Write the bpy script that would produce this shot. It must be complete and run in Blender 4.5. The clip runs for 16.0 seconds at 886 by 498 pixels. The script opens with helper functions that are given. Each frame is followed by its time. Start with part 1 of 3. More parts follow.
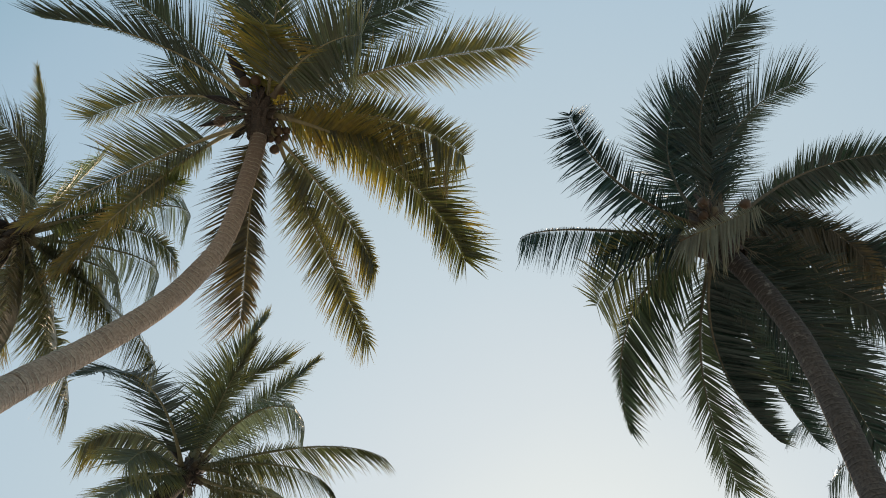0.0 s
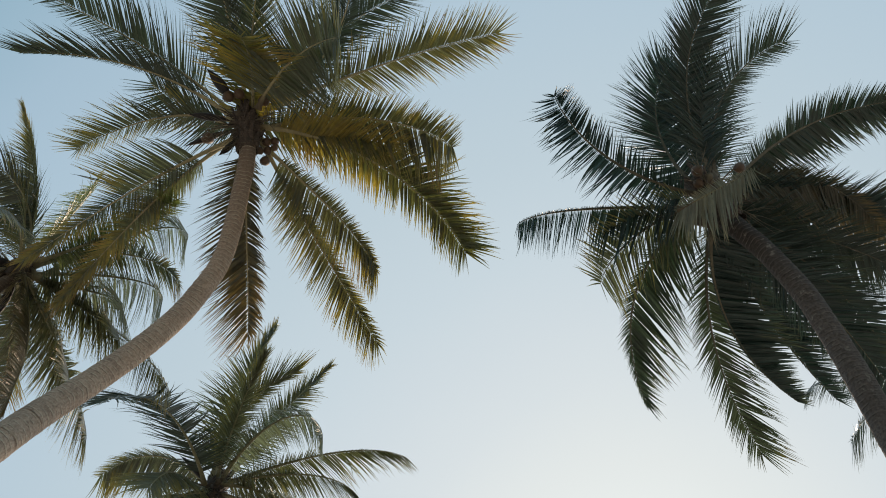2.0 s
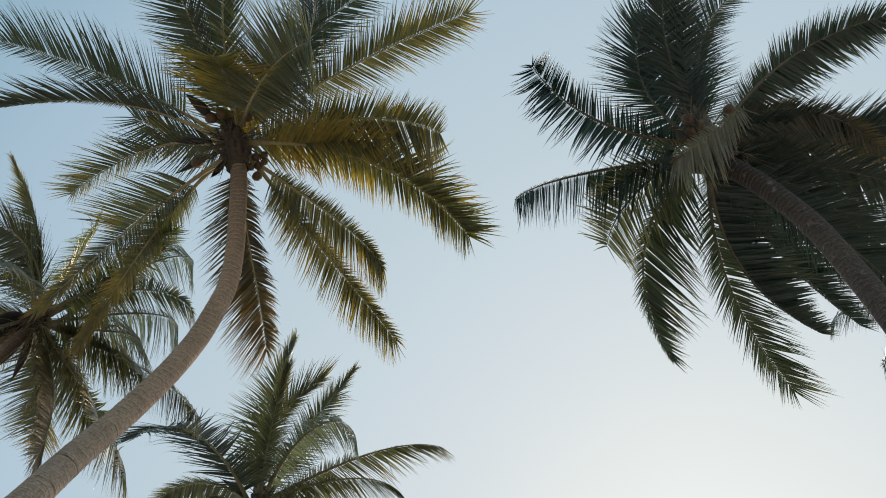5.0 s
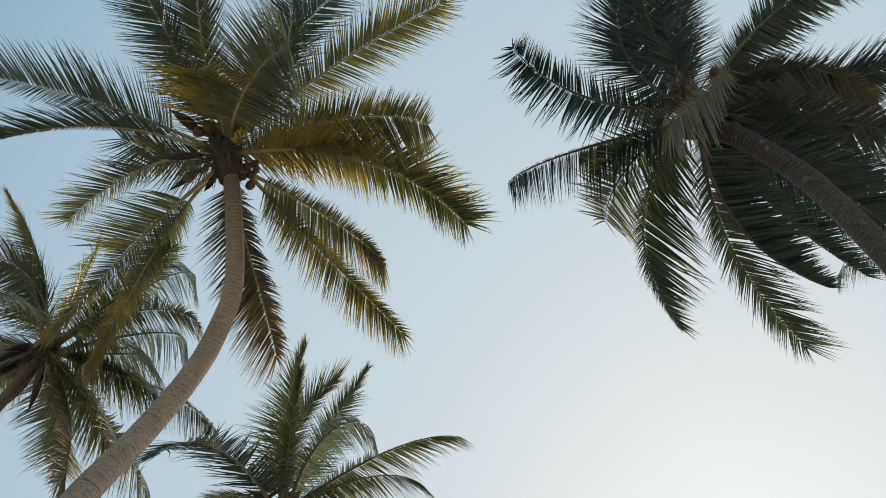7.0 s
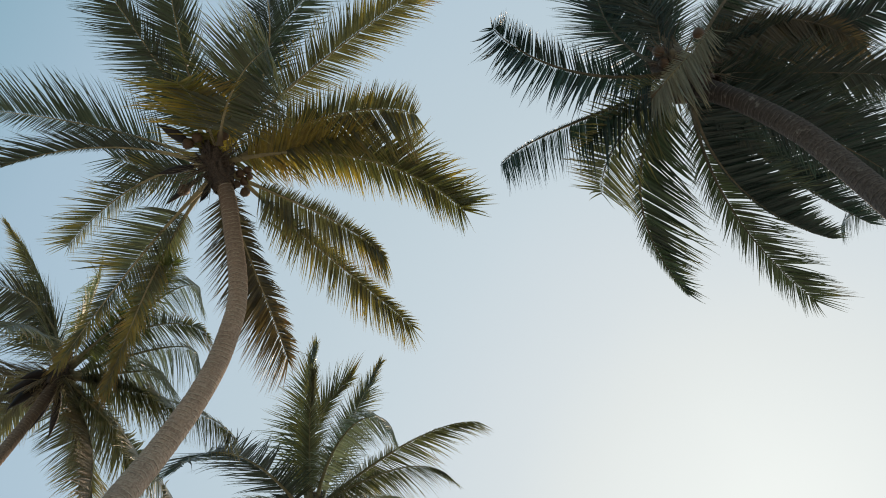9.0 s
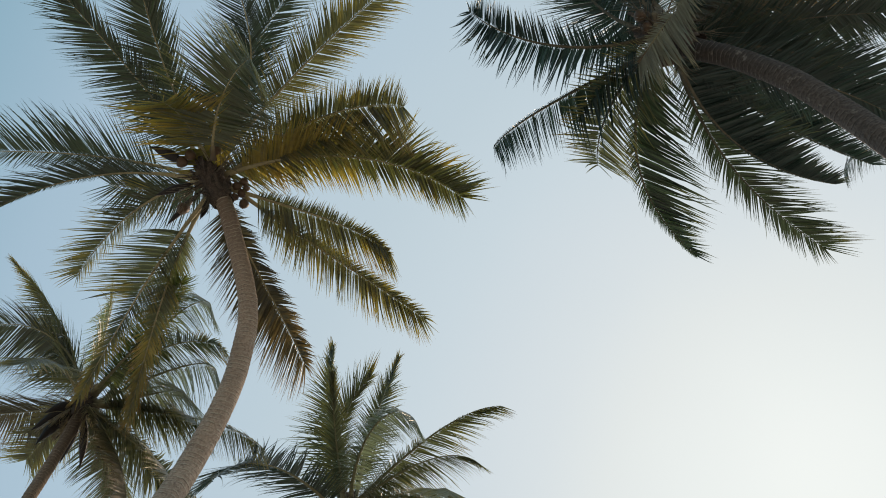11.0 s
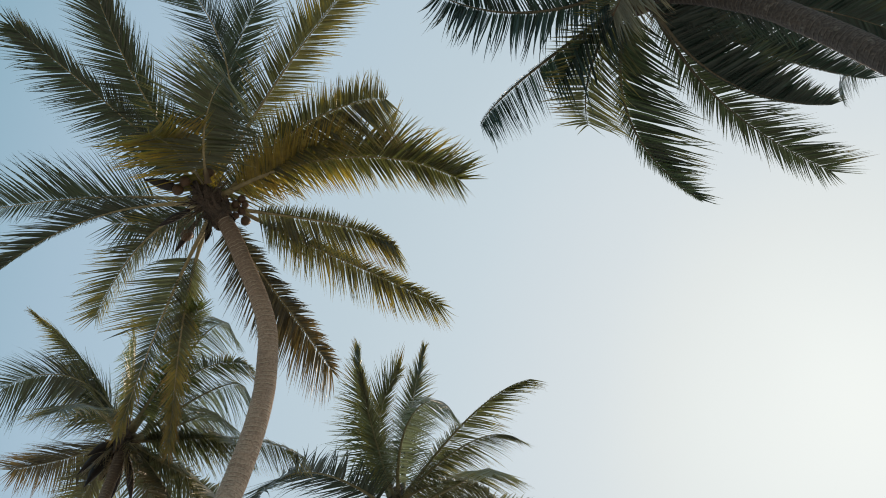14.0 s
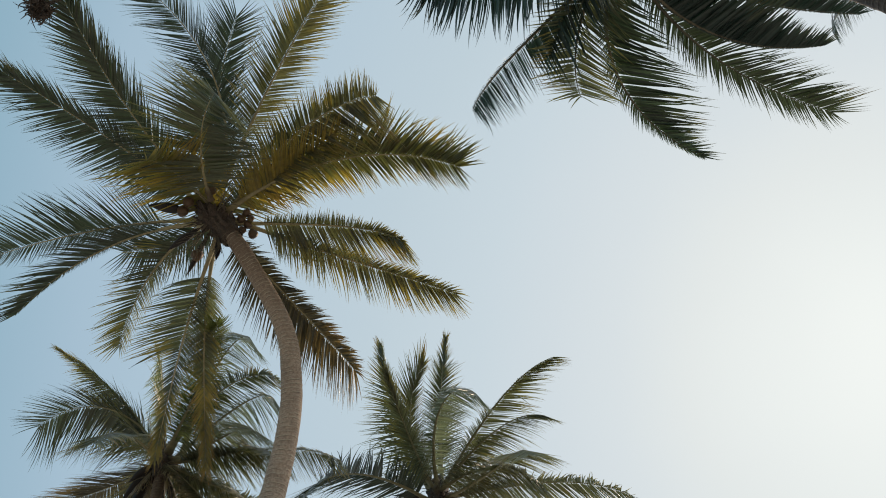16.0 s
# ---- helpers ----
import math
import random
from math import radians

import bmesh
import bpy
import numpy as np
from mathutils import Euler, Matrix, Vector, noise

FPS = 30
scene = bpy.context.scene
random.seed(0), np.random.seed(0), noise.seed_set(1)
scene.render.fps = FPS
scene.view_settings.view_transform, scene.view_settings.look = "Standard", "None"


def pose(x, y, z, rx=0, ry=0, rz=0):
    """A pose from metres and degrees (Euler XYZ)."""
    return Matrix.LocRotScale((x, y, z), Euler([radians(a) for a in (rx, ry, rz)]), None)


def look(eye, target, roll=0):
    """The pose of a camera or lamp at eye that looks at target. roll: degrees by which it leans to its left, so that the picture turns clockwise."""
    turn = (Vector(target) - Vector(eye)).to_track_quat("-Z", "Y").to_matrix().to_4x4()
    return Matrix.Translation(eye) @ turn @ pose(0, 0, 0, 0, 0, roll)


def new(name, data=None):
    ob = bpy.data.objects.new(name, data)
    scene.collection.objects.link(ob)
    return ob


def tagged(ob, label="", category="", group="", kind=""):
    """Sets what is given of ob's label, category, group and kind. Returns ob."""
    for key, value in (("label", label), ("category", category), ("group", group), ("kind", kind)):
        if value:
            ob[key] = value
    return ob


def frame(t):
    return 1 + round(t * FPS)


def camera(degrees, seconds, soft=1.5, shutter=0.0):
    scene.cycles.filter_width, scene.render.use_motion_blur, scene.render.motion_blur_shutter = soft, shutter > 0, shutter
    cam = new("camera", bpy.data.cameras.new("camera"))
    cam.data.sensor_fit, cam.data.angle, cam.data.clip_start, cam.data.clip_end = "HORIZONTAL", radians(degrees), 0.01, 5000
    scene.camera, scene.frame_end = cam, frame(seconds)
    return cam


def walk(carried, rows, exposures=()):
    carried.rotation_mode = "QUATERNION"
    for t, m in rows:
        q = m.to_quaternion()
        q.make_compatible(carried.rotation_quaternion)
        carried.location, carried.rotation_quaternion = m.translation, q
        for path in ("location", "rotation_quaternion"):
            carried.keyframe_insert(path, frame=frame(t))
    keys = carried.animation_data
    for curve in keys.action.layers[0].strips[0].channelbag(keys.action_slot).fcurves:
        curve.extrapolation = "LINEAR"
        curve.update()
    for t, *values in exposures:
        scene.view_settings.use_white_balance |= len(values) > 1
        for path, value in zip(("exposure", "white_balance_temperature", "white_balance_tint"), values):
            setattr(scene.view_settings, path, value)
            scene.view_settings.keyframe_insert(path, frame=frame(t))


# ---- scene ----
# The camera stands under a grove of coconut palms, looks almost straight up and slowly turns.
EYE = (0.0, 0.0, 1.6)
cam = camera(66.0, 16.0, soft=1.0)
walk(cam, [
    (0.0, pose(-0.240, 0.040, 1.570, 165.77, -6.64, -46.90)),
    (0.5, pose(-0.225, 0.037, 1.572, 165.57, -6.43, -45.62)),
    (1.0, pose(-0.210, 0.035, 1.574, 165.26, -6.11, -44.15)),
    (1.5, pose(-0.195, 0.033, 1.576, 165.02, -5.80, -42.62)),
    (2.0, pose(-0.180, 0.030, 1.578, 164.87, -5.45, -41.29)),
    (2.5, pose(-0.165, 0.028, 1.579, 164.64, -5.14, -39.76)),
    (3.0, pose(-0.150, 0.025, 1.581, 164.21, -5.00, -38.34)),
    (3.5, pose(-0.135, 0.022, 1.583, 163.93, -4.76, -36.74)),
    (4.0, pose(-0.120, 0.020, 1.585, 163.70, -4.46, -35.37)),
    (6.5, pose(-0.045, 0.007, 1.594, 162.72, -2.85, -28.53)),
    (7.0, pose(-0.030, 0.005, 1.596, 162.38, -2.50, -27.25)),
    (7.5, pose(-0.015, 0.003, 1.598, 161.94, -2.18, -25.97)),
    (8.0, pose(0.000, 0.000, 1.600, 161.63, -1.86, -24.71)),
    (8.5, pose(0.015, -0.003, 1.602, 161.44, -1.51, -23.29)),
    (9.0, pose(0.030, -0.005, 1.604, 161.28, -1.15, -21.92)),
    (11.5, pose(0.105, -0.018, 1.613, 160.12, 0.61, -14.25)),
    (12.0, pose(0.120, -0.020, 1.615, 159.87, 0.93, -12.89)),
    (12.5, pose(0.135, -0.022, 1.617, 159.71, 1.37, -11.25)),
    (13.0, pose(0.150, -0.025, 1.619, 159.57, 1.74, -9.87)),
    (13.5, pose(0.165, -0.028, 1.621, 159.46, 2.14, -8.25)),
    (14.0, pose(0.180, -0.030, 1.623, 159.34, 2.45, -6.67)),
    (14.5, pose(0.195, -0.033, 1.624, 159.20, 2.78, -4.97)),
    (15.0, pose(0.210, -0.035, 1.626, 159.06, 3.14, -3.28)),
    (15.5, pose(0.225, -0.037, 1.628, 158.91, 3.45, -1.48)),
    (16.0, pose(0.240, -0.040, 1.630, 158.79, 3.89, 0.19)),
])

# ---- daylight: hazy sky, low veiled sun ----
SUN_DIR = Vector((0.606, 0.409, 0.682)).normalized()
world = bpy.data.worlds.new("hazy_sky")
scene.world = world
world.use_nodes = True


def sky_nodes():
    nt = world.node_tree
    nt.nodes.clear()
    n, ln = nt.nodes.new, nt.links.new
    out, bg = n("ShaderNodeOutputWorld"), n("ShaderNodeBackground")
    sky = n("ShaderNodeTexSky")
    sky.sky_type, sky.sun_disc = "NISHITA", False
    sky.sun_elevation = math.asin(SUN_DIR.z)
    sky.sun_rotation = math.atan2(SUN_DIR.x, SUN_DIR.y)
    sky.air_density, sky.dust_density, sky.ozone_density = 1.0, 3.0, 1.5
    dim = n("ShaderNodeVectorMath")
    dim.operation = "SCALE"
    dim.inputs["Scale"].default_value = SKY_GAIN
    ln(sky.outputs["Color"], dim.inputs[0])
    # thin high cloud, whiter towards the sun
    tc, dot = n("ShaderNodeTexCoord"), n("ShaderNodeVectorMath")
    dot.operation = "DOT_PRODUCT"
    dot.inputs[1].default_value = SUN_DIR
    ln(tc.outputs["Generated"], dot.inputs[0])
    ramp = n("ShaderNodeValToRGB")
    ramp.color_ramp.interpolation = "LINEAR"
    stops = HAZE
    el = ramp.color_ramp.elements
    while len(el) < len(stops):
        el.new(0.5)
    for e, (p, c) in zip(el, stops):
        e.position, e.color = p, (*c, 1)
    wisps = n("ShaderNodeTexNoise")
    wisps.inputs["Scale"].default_value, wisps.inputs["Detail"].default_value = 1.6, 3.0
    ln(tc.outputs["Generated"], wisps.inputs["Vector"])
    soft = n("ShaderNodeMath")
    soft.operation = "MULTIPLY_ADD"
    soft.inputs[1].default_value, soft.inputs[2].default_value = 0.06, -0.03
    ln(wisps.outputs["Fac"], soft.inputs[0])
    shift = n("ShaderNodeMath")
    shift.operation = "ADD"
    ln(dot.outputs["Value"], shift.inputs[0])
    ln(soft.outputs["Value"], shift.inputs[1])
    ln(shift.outputs["Value"], ramp.inputs["Fac"])
    mix = n("ShaderNodeMix")
    mix.data_type = "RGBA"
    mix.inputs["Factor"].default_value = 0.97
    ln(dim.outputs["Vector"], mix.inputs["A"])
    ln(ramp.outputs["Color"], mix.inputs["B"])
    ln(mix.outputs["Result"], bg.inputs["Color"])
    bg.inputs["Strength"].default_value = 1.0
    ln(bg.outputs["Background"], out.inputs["Surface"])


SKY_GAIN = 0.085
HAZE = [(0.0, (0.22, 0.40, 0.50)), (0.34, (0.285, 0.45, 0.56)), (0.46, (0.387, 0.53, 0.645)), (0.60, (0.452, 0.585, 0.687)), (0.76, (0.53, 0.64, 0.707)),
        (0.85, (0.595, 0.69, 0.745)), (0.90, (0.645, 0.72, 0.762)), (0.935, (0.69, 0.752, 0.778)), (0.965, (0.755, 0.80, 0.795)), (1.0, (0.82, 0.868, 0.85))]
sky_nodes()
sun_data = bpy.data.lights.new("sun", "SUN")
sun_data.energy, sun_data.angle, sun_data.color = 3.2, radians(12), (1.0, 0.76, 0.54)
sun = new("sun", sun_data)
sun.matrix_world = look(Vector(EYE) + SUN_DIR * 60, EYE)


# ---- materials ----
def material(name):
    m = bpy.data.materials.new(name)
    m.use_nodes = True
    nt = m.node_tree
    return m, nt, nt.nodes.new, nt.links.new, nt.nodes["Principled BSDF"]


def mixed(nt, fac, a, b, blend="MIX"):
    node = nt.nodes.new("ShaderNodeMix")
    node.data_type, node.blend_type = "RGBA", blend
    for key, v in (("Factor", fac), ("A", a), ("B", b)):
        if isinstance(v, (int, float)):
            node.inputs[key].default_value = v
        elif isinstance(v, tuple):
            node.inputs[key].default_value = (*v, 1)
        else:
            nt.links.new(v, node.inputs[key])
    return node.outputs["Result"]


def ranged(nt, v, lo, hi, to_lo=0.0, to_hi=1.0):
    node = nt.nodes.new("ShaderNodeMapRange")
    for key, x in (("From Min", lo), ("From Max", hi), ("To Min", to_lo), ("To Max", to_hi)):
        node.inputs[key].default_value = x
    nt.links.new(v, node.inputs["Value"])
    return node.outputs["Result"]


def noised(nt, scale, detail=3.0, vec=None, rough=0.55):
    node = nt.nodes.new("ShaderNodeTexNoise")
    node.inputs["Scale"].default_value, node.inputs["Detail"].default_value = scale, detail
    node.inputs["Roughness"].default_value = rough
    if vec is None:
        vec = nt.nodes.new("ShaderNodeTexCoord").outputs["Object"]
    nt.links.new(vec, node.inputs["Vector"])
    return node.outputs["Fac"]


def bumped(nt, height, strength, distance, bsdf):
    b = nt.nodes.new("ShaderNodeBump")
    b.inputs["Strength"].default_value, b.inputs["Distance"].default_value = strength, distance
    nt.links.new(height, b.inputs["Height"])
    nt.links.new(b.outputs["Normal"], bsdf.inputs["Normal"])


def leaf_material(name, blade, aged, dead, age, let_through, glow=(1.5, 1.45, 0.5), along=0.35):
    """Leaflet blades: green towards the frond, ageing to yellow and brown at their ends; light comes through."""
    m, nt, n, ln, bsdf = material(name)
    uv = n("ShaderNodeSeparateXYZ")
    ln(n("ShaderNodeTexCoord").outputs["UV"], uv.inputs[0])
    leaf_rand = n("ShaderNodeNewGeometry").outputs["Random Per Island"]
    frond_rand = n("ShaderNodeObjectInfo").outputs["Random"]
    patch = noised(nt, 1.3, 2.0)
    fine = noised(nt, 14.0, 4.0)
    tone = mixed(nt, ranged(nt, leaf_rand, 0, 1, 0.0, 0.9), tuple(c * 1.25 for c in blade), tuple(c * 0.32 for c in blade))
    tone = mixed(nt, ranged(nt, frond_rand, 0, 1, 0.0, 0.25), tone, aged)
    # age: grows to the leaflet's end, uneven from leaf to leaf
    a = n("ShaderNodeMath")
    a.operation = "MULTIPLY_ADD"
    ln(patch, a.inputs[0])
    a.inputs[1].default_value = 1.7
    ln(uv.outputs["X"], a.inputs[2])
    b = n("ShaderNodeMath")
    b.operation = "MULTIPLY_ADD"
    ln(leaf_rand, b.inputs[0])
    b.inputs[1].default_value = 0.45
    ln(a.outputs[0], b.inputs[2])
    c = n("ShaderNodeMath")
    c.operation = "MULTIPLY_ADD"
    ln(ranged(nt, uv.outputs["Y"], 0.0, 1.0, -0.5, 0.5), c.inputs[0])
    c.inputs[1].default_value = along
    ln(b.outputs[0], c.inputs[2])
    b = c
    tone = mixed(nt, ranged(nt, b.outputs[0], 1.90 - age, 2.35 - age, 0.0, 0.9), tone, aged)
    tone = mixed(nt, ranged(nt, b.outputs[0], 2.25 - age * 0.6, 2.5 - age * 0.6, 0.0, 0.9), tone, dead)
    tone = mixed(nt, ranged(nt, fine, 0.35, 0.7, 0.0, 0.35), tone, tuple(c * 0.6 for c in blade))
    ln(tone, bsdf.inputs["Base Color"])
    bsdf.inputs["Roughness"].default_value = 0.30
    bsdf.inputs["Specular IOR Level"].default_value = 0.62
    trans = n("ShaderNodeBsdfTranslucent")
    warm = mixed(nt, 1.0, tone, glow, "MULTIPLY")
    ln(warm, trans.inputs["Color"])
    both = n("ShaderNodeMixShader")
    both.inputs[0].default_value = let_through
    ln(bsdf.outputs[0], both.inputs[1])
    ln(trans.outputs[0], both.inputs[2])
    ln(both.outputs[0], nt.nodes["Material Output"].inputs["Surface"])
    bumped(nt, noised(nt, 60.0, 2.0), 0.15, 0.01, bsdf)
    return m


def fibre_material(name, light, dark, scale=9.0, rough=0.75, foot=None):
    """Husk, petiole and fibre: long streaks with darker patches."""
    m, nt, n, ln, bsdf = material(name)
    streak = n("ShaderNodeMapping")
    streak.inputs["Scale"].default_value = (1.0, 1.0, 0.25)
    ln(n("ShaderNodeTexCoord").outputs["Object"], streak.inputs["Vector"])
    s = noised(nt, scale * 3, 5.0, streak.outputs["Vector"])
    p = noised(nt, scale * 0.4, 3.0)
    tone = mixed(nt, ranged(nt, s, 0.3, 0.7), light, dark)
    tone = mixed(nt, ranged(nt, p, 0.45, 0.65, 0, 0.6), tone, dark)
    if foot:
        # brown sheath at the stalk's foot
        far_out = n("ShaderNodeVectorMath")
        far_out.operation = "LENGTH"
        ln(n("ShaderNodeTexCoord").outputs["Object"], far_out.inputs[0])
        tone = mixed(nt, ranged(nt, far_out.outputs["Value"], 0.12, 0.34, 0.9, 0.0), tone, foot)
    ln(tone, bsdf.inputs["Base Color"])
    bsdf.inputs["Roughness"].default_value = rough
    bumped(nt, s, 0.5, 0.02, bsdf)
    return m


def bark_material(name, light, dark, lichen, lichen_amount):
    """Palm bark: ring scars, upright cracks, grey and lichen patches."""
    m, nt, n, ln, bsdf = material(name)
    uvn = n("ShaderNodeTexCoord")
    bands = n("ShaderNodeMapping")
    bands.inputs["Scale"].default_value = (1.8, 0.93, 1.0)
    ln(uvn.outputs["UV"], bands.inputs["Vector"])
    ring = noised(nt, 1.0, 4.0, bands.outputs["Vector"], 0.6)
    patch, grain = noised(nt, 1.1, 4.0), noised(nt, 38.0, 5.0)
    tall = n("ShaderNodeMapping")
    tall.inputs["Scale"].default_value = (1, 1, 0.15)
    ln(uvn.outputs["Object"], tall.inputs["Vector"])
    crack = noised(nt, 30.0, 3.0, tall.outputs["Vector"])
    tone = mixed(nt, ranged(nt, patch, 0.35, 0.7), light, tuple((a + b) / 2 for a, b in zip(light, dark)))
    tone = mixed(nt, ranged(nt, grain, 0.4, 0.7, 0, 0.8), tone, dark)
    tone = mixed(nt, ranged(nt, crack, 0.6, 0.72, 0, 0.5), tone, dark)
    edge = mixed(nt, ranged(nt, ring, 0.52, 0.66, 0.0, 0.5), tone, dark)
    # leaf scars: a dark groove under each ring's worn lip
    ys = n("ShaderNodeSeparateXYZ")
    ln(uvn.outputs["UV"], ys.inputs[0])
    fr = n("ShaderNodeMath")
    fr.operation = "FRACT"
    ln(ys.outputs["Y"], fr.inputs[0])
    # young rings near the crown are darker, with the crown's shade painted in
    age_and_shade = n("ShaderNodeMath")
    age_and_shade.operation = "MULTIPLY_ADD"
    ln(patch, age_and_shade.inputs[0])
    age_and_shade.inputs[1].default_value = 30.0
    ln(ys.outputs["Y"], age_and_shade.inputs[2])
    edge = mixed(nt, ranged(nt, age_and_shade.outputs[0], 20.0, 58.0, 0.85, 0.0), edge, tuple(c * 0.6 for c in dark))
    worn = noised(nt, 9.0, 5.0, None, 0.65)
    groove = n("ShaderNodeMath")
    groove.operation = "MULTIPLY"
    ln(ranged(nt, fr.outputs[0], 0.03, 0.26, 0.8, 0.0), groove.inputs[0])
    ln(ranged(nt, worn, 0.42, 0.6, 0.0, 1.0), groove.inputs[1])
    edge = mixed(nt, groove.outputs[0], edge, tuple(c * 0.7 for c in dark))
    lip = n("ShaderNodeMath")
    lip.operation = "MULTIPLY"
    ln(ranged(nt, fr.outputs[0], 0.7, 0.95, 0.0, 0.6), lip.inputs[0])
    ln(ranged(nt, worn, 0.4, 0.6, 0.1, 1.0), lip.inputs[1])
    edge = mixed(nt, lip.outputs[0], edge, tuple(min(0.6, c * 1.25) for c in light))
    spots = noised(nt, 7.0, 5.0, None, 0.7)
    edge = mixed(nt, ranged(nt, spots, 0.70 - lichen_amount, 0.77 - lichen_amount, 0, 0.8), edge, lichen)
    ln(edge, bsdf.inputs["Base Color"])
    bsdf.inputs["Roughness"].default_value = 0.85
    bsdf.inputs["Specular IOR Level"].default_value = 0.25
    h = n("ShaderNodeMath")
    h.operation = "ADD"
    ln(grain, h.inputs[0])
    ln(ring, h.inputs[1])
    bumped(nt, h.outputs[0], 0.7, 0.02, bsdf)
    return m


def sand_material():
    m, nt, n, ln, bsdf = material("sand")
    big, small = noised(nt, 0.12, 4.0), noised(nt, 3.0, 6.0)
    tone = mixed(nt, ranged(nt, big, 0.35, 0.65), (0.43, 0.40, 0.355), (0.27, 0.26, 0.225))
    tone = mixed(nt, ranged(nt, small, 0.45, 0.75, 0, 0.6), tone, (0.11, 0.11, 0.08))
    ln(tone, bsdf.inputs["Base Color"])
    bsdf.inputs["Roughness"].default_value = 0.95
    bumped(nt, small, 0.6, 0.05, bsdf)
    return m


LEAF = {
    "green": leaf_material("green_leaf", (0.048, 0.074, 0.065), (0.15, 0.14, 0.06), (0.18, 0.12, 0.07), 0.06, 0.20, (1.1, 1.4, 0.8)),
    "olive": leaf_material("olive_leaf", (0.080, 0.093, 0.080), (0.34, 0.27, 0.085), (0.32, 0.19, 0.085), 0.46, 0.40, (1.32, 1.36, 0.65)),
    # lit copy of the green leaf: sunshine on the frond put into its colour
    "pale": leaf_material("sunlit_leaf", (0.12, 0.16, 0.085), (0.24, 0.25, 0.09), (0.24, 0.18, 0.07), 0.10, 0.40),
    # green lightened: gloss and haze of the farther crowns are in the blade colour
    "fresh": leaf_material("lit_green_leaf", (0.120, 0.136, 0.098), (0.36, 0.30, 0.09), (0.27, 0.18, 0.08), 0.38, 0.28, (1.15, 1.3, 0.75)),
    # blade greyed and lifted to carry a sunlit sheen; yellow edges are ageing
    "sheened": leaf_material("sheened_leaf", (0.122, 0.142, 0.114), (0.36, 0.28, 0.08), (0.36, 0.22, 0.08), 0.62, 0.38, (1.25, 1.32, 0.68), 0.9),
    "amber": leaf_material("amber_edged_leaf", (0.064, 0.090, 0.064), (0.46, 0.34, 0.085), (0.36, 0.24, 0.09), 0.46, 0.38, (1.3, 1.36, 0.6), -1.0),
    "rust": leaf_material("rusty_leaf", (0.066, 0.070, 0.056), (0.26, 0.19, 0.085), (0.26, 0.175, 0.10), 0.30, 0.28, (1.3, 1.22, 0.75), 1.2),
    "gold": leaf_material("golden_leaf", (0.13, 0.12, 0.05), (0.44, 0.32, 0.08), (0.36, 0.23, 0.08), 0.66, 0.46),
    # base colour raised to stand in for sky glow reflected by the leaflets
    "grey": leaf_material("sky_reflection_leaf", (0.17, 0.205, 0.19), (0.38, 0.33, 0.22), (0.36, 0.29, 0.20), 0.20, 0.30, (1.1, 1.2, 0.8)),
    # pale green holding sky gloss and through-light in the blade colour
    "skylit": leaf_material("skylit_leaf", (0.20, 0.228, 0.178), (0.34, 0.31, 0.13), (0.28, 0.20, 0.10), 0.14, 0.42, (1.05, 1.2, 0.9)),
    "tipped": leaf_material("yellow_tipped_leaf", (0.088, 0.110, 0.080), (0.34, 0.27, 0.07), (0.30, 0.20, 0.08), 0.12, 0.30, (1.2, 1.3, 0.6), 1.3),
    # the green leaf darkened: shade of a backlit crown put into the blade colour
    "deep": leaf_material("backlit_green_leaf", (0.028, 0.056, 0.056), (0.10, 0.11, 0.055), (0.16, 0.105, 0.065), 0.08, 0.18, (1.1, 1.4, 0.85)),
    # lighter copy of the dark crown's leaf, sun-side light painted into it
    "moss": leaf_material("sunside_green_leaf", (0.040, 0.064, 0.052), (0.15, 0.14, 0.06), (0.19, 0.125, 0.07), 0.16, 0.26, (1.15, 1.4, 0.8)),
    "straw": leaf_material("straw_leaf", (0.28, 0.235, 0.175), (0.34, 0.28, 0.20), (0.24, 0.18, 0.12), 0.30, 0.20, (1.1, 1.05, 0.9)),
    "dry": leaf_material("dry_leaf", (0.085, 0.080, 0.052), (0.16, 0.115, 0.065), (0.17, 0.115, 0.07), 0.45, 0.20),
}
STALK = {
    "tan": fibre_material("tan_stalk", (0.44, 0.38, 0.22), (0.28, 0.23, 0.13), foot=(0.10, 0.07, 0.048)),
    "olive": fibre_material("olive_stalk", (0.32, 0.30, 0.18), (0.20, 0.18, 0.10), foot=(0.10, 0.07, 0.048)),
    "brown": fibre_material("brown_stalk", (0.17, 0.15, 0.105), (0.10, 0.085, 0.06), foot=(0.085, 0.06, 0.045)),
}
FIBRE = fibre_material("fibre", (0.14, 0.105, 0.085), (0.048, 0.036, 0.030), 16.0, 0.9)
SPATHE = fibre_material("dark_spathe", (0.030, 0.022, 0.022), (0.014, 0.010, 0.011), 10.0, 0.55)
HUSK = fibre_material("nut_husk", (0.16, 0.095, 0.052), (0.08, 0.048, 0.03), 6.0, 0.55)
SAND = sand_material()


# ---- mesh helpers ----
def mesh_part(name, verts, faces, mat, parent=None, at=(0, 0, 0), label="", uvs=None, smooth=True):
    """One mesh object at a place within its parent; uvs: one pair for each vertex."""
    me = bpy.data.meshes.new(name)
    me.from_pydata([tuple(v) for v in verts], [], faces)
    if uvs is not None:
        idx = np.empty(len(me.loops), dtype=np.int32)
        me.loops.foreach_get("vertex_index", idx)
        layer = me.uv_layers.new(name="UVMap")
        layer.data.foreach_set("uv", np.asarray(uvs, dtype=np.float32)[idx].ravel())
    me.polygons.foreach_set("use_smooth", [smooth] * len(me.polygons))
    me.materials.append(mat)
    me.update()
    ob = new(name, me)
    ob.parent, ob.location = parent, at
    if label:
        tagged(ob, label)
    return ob


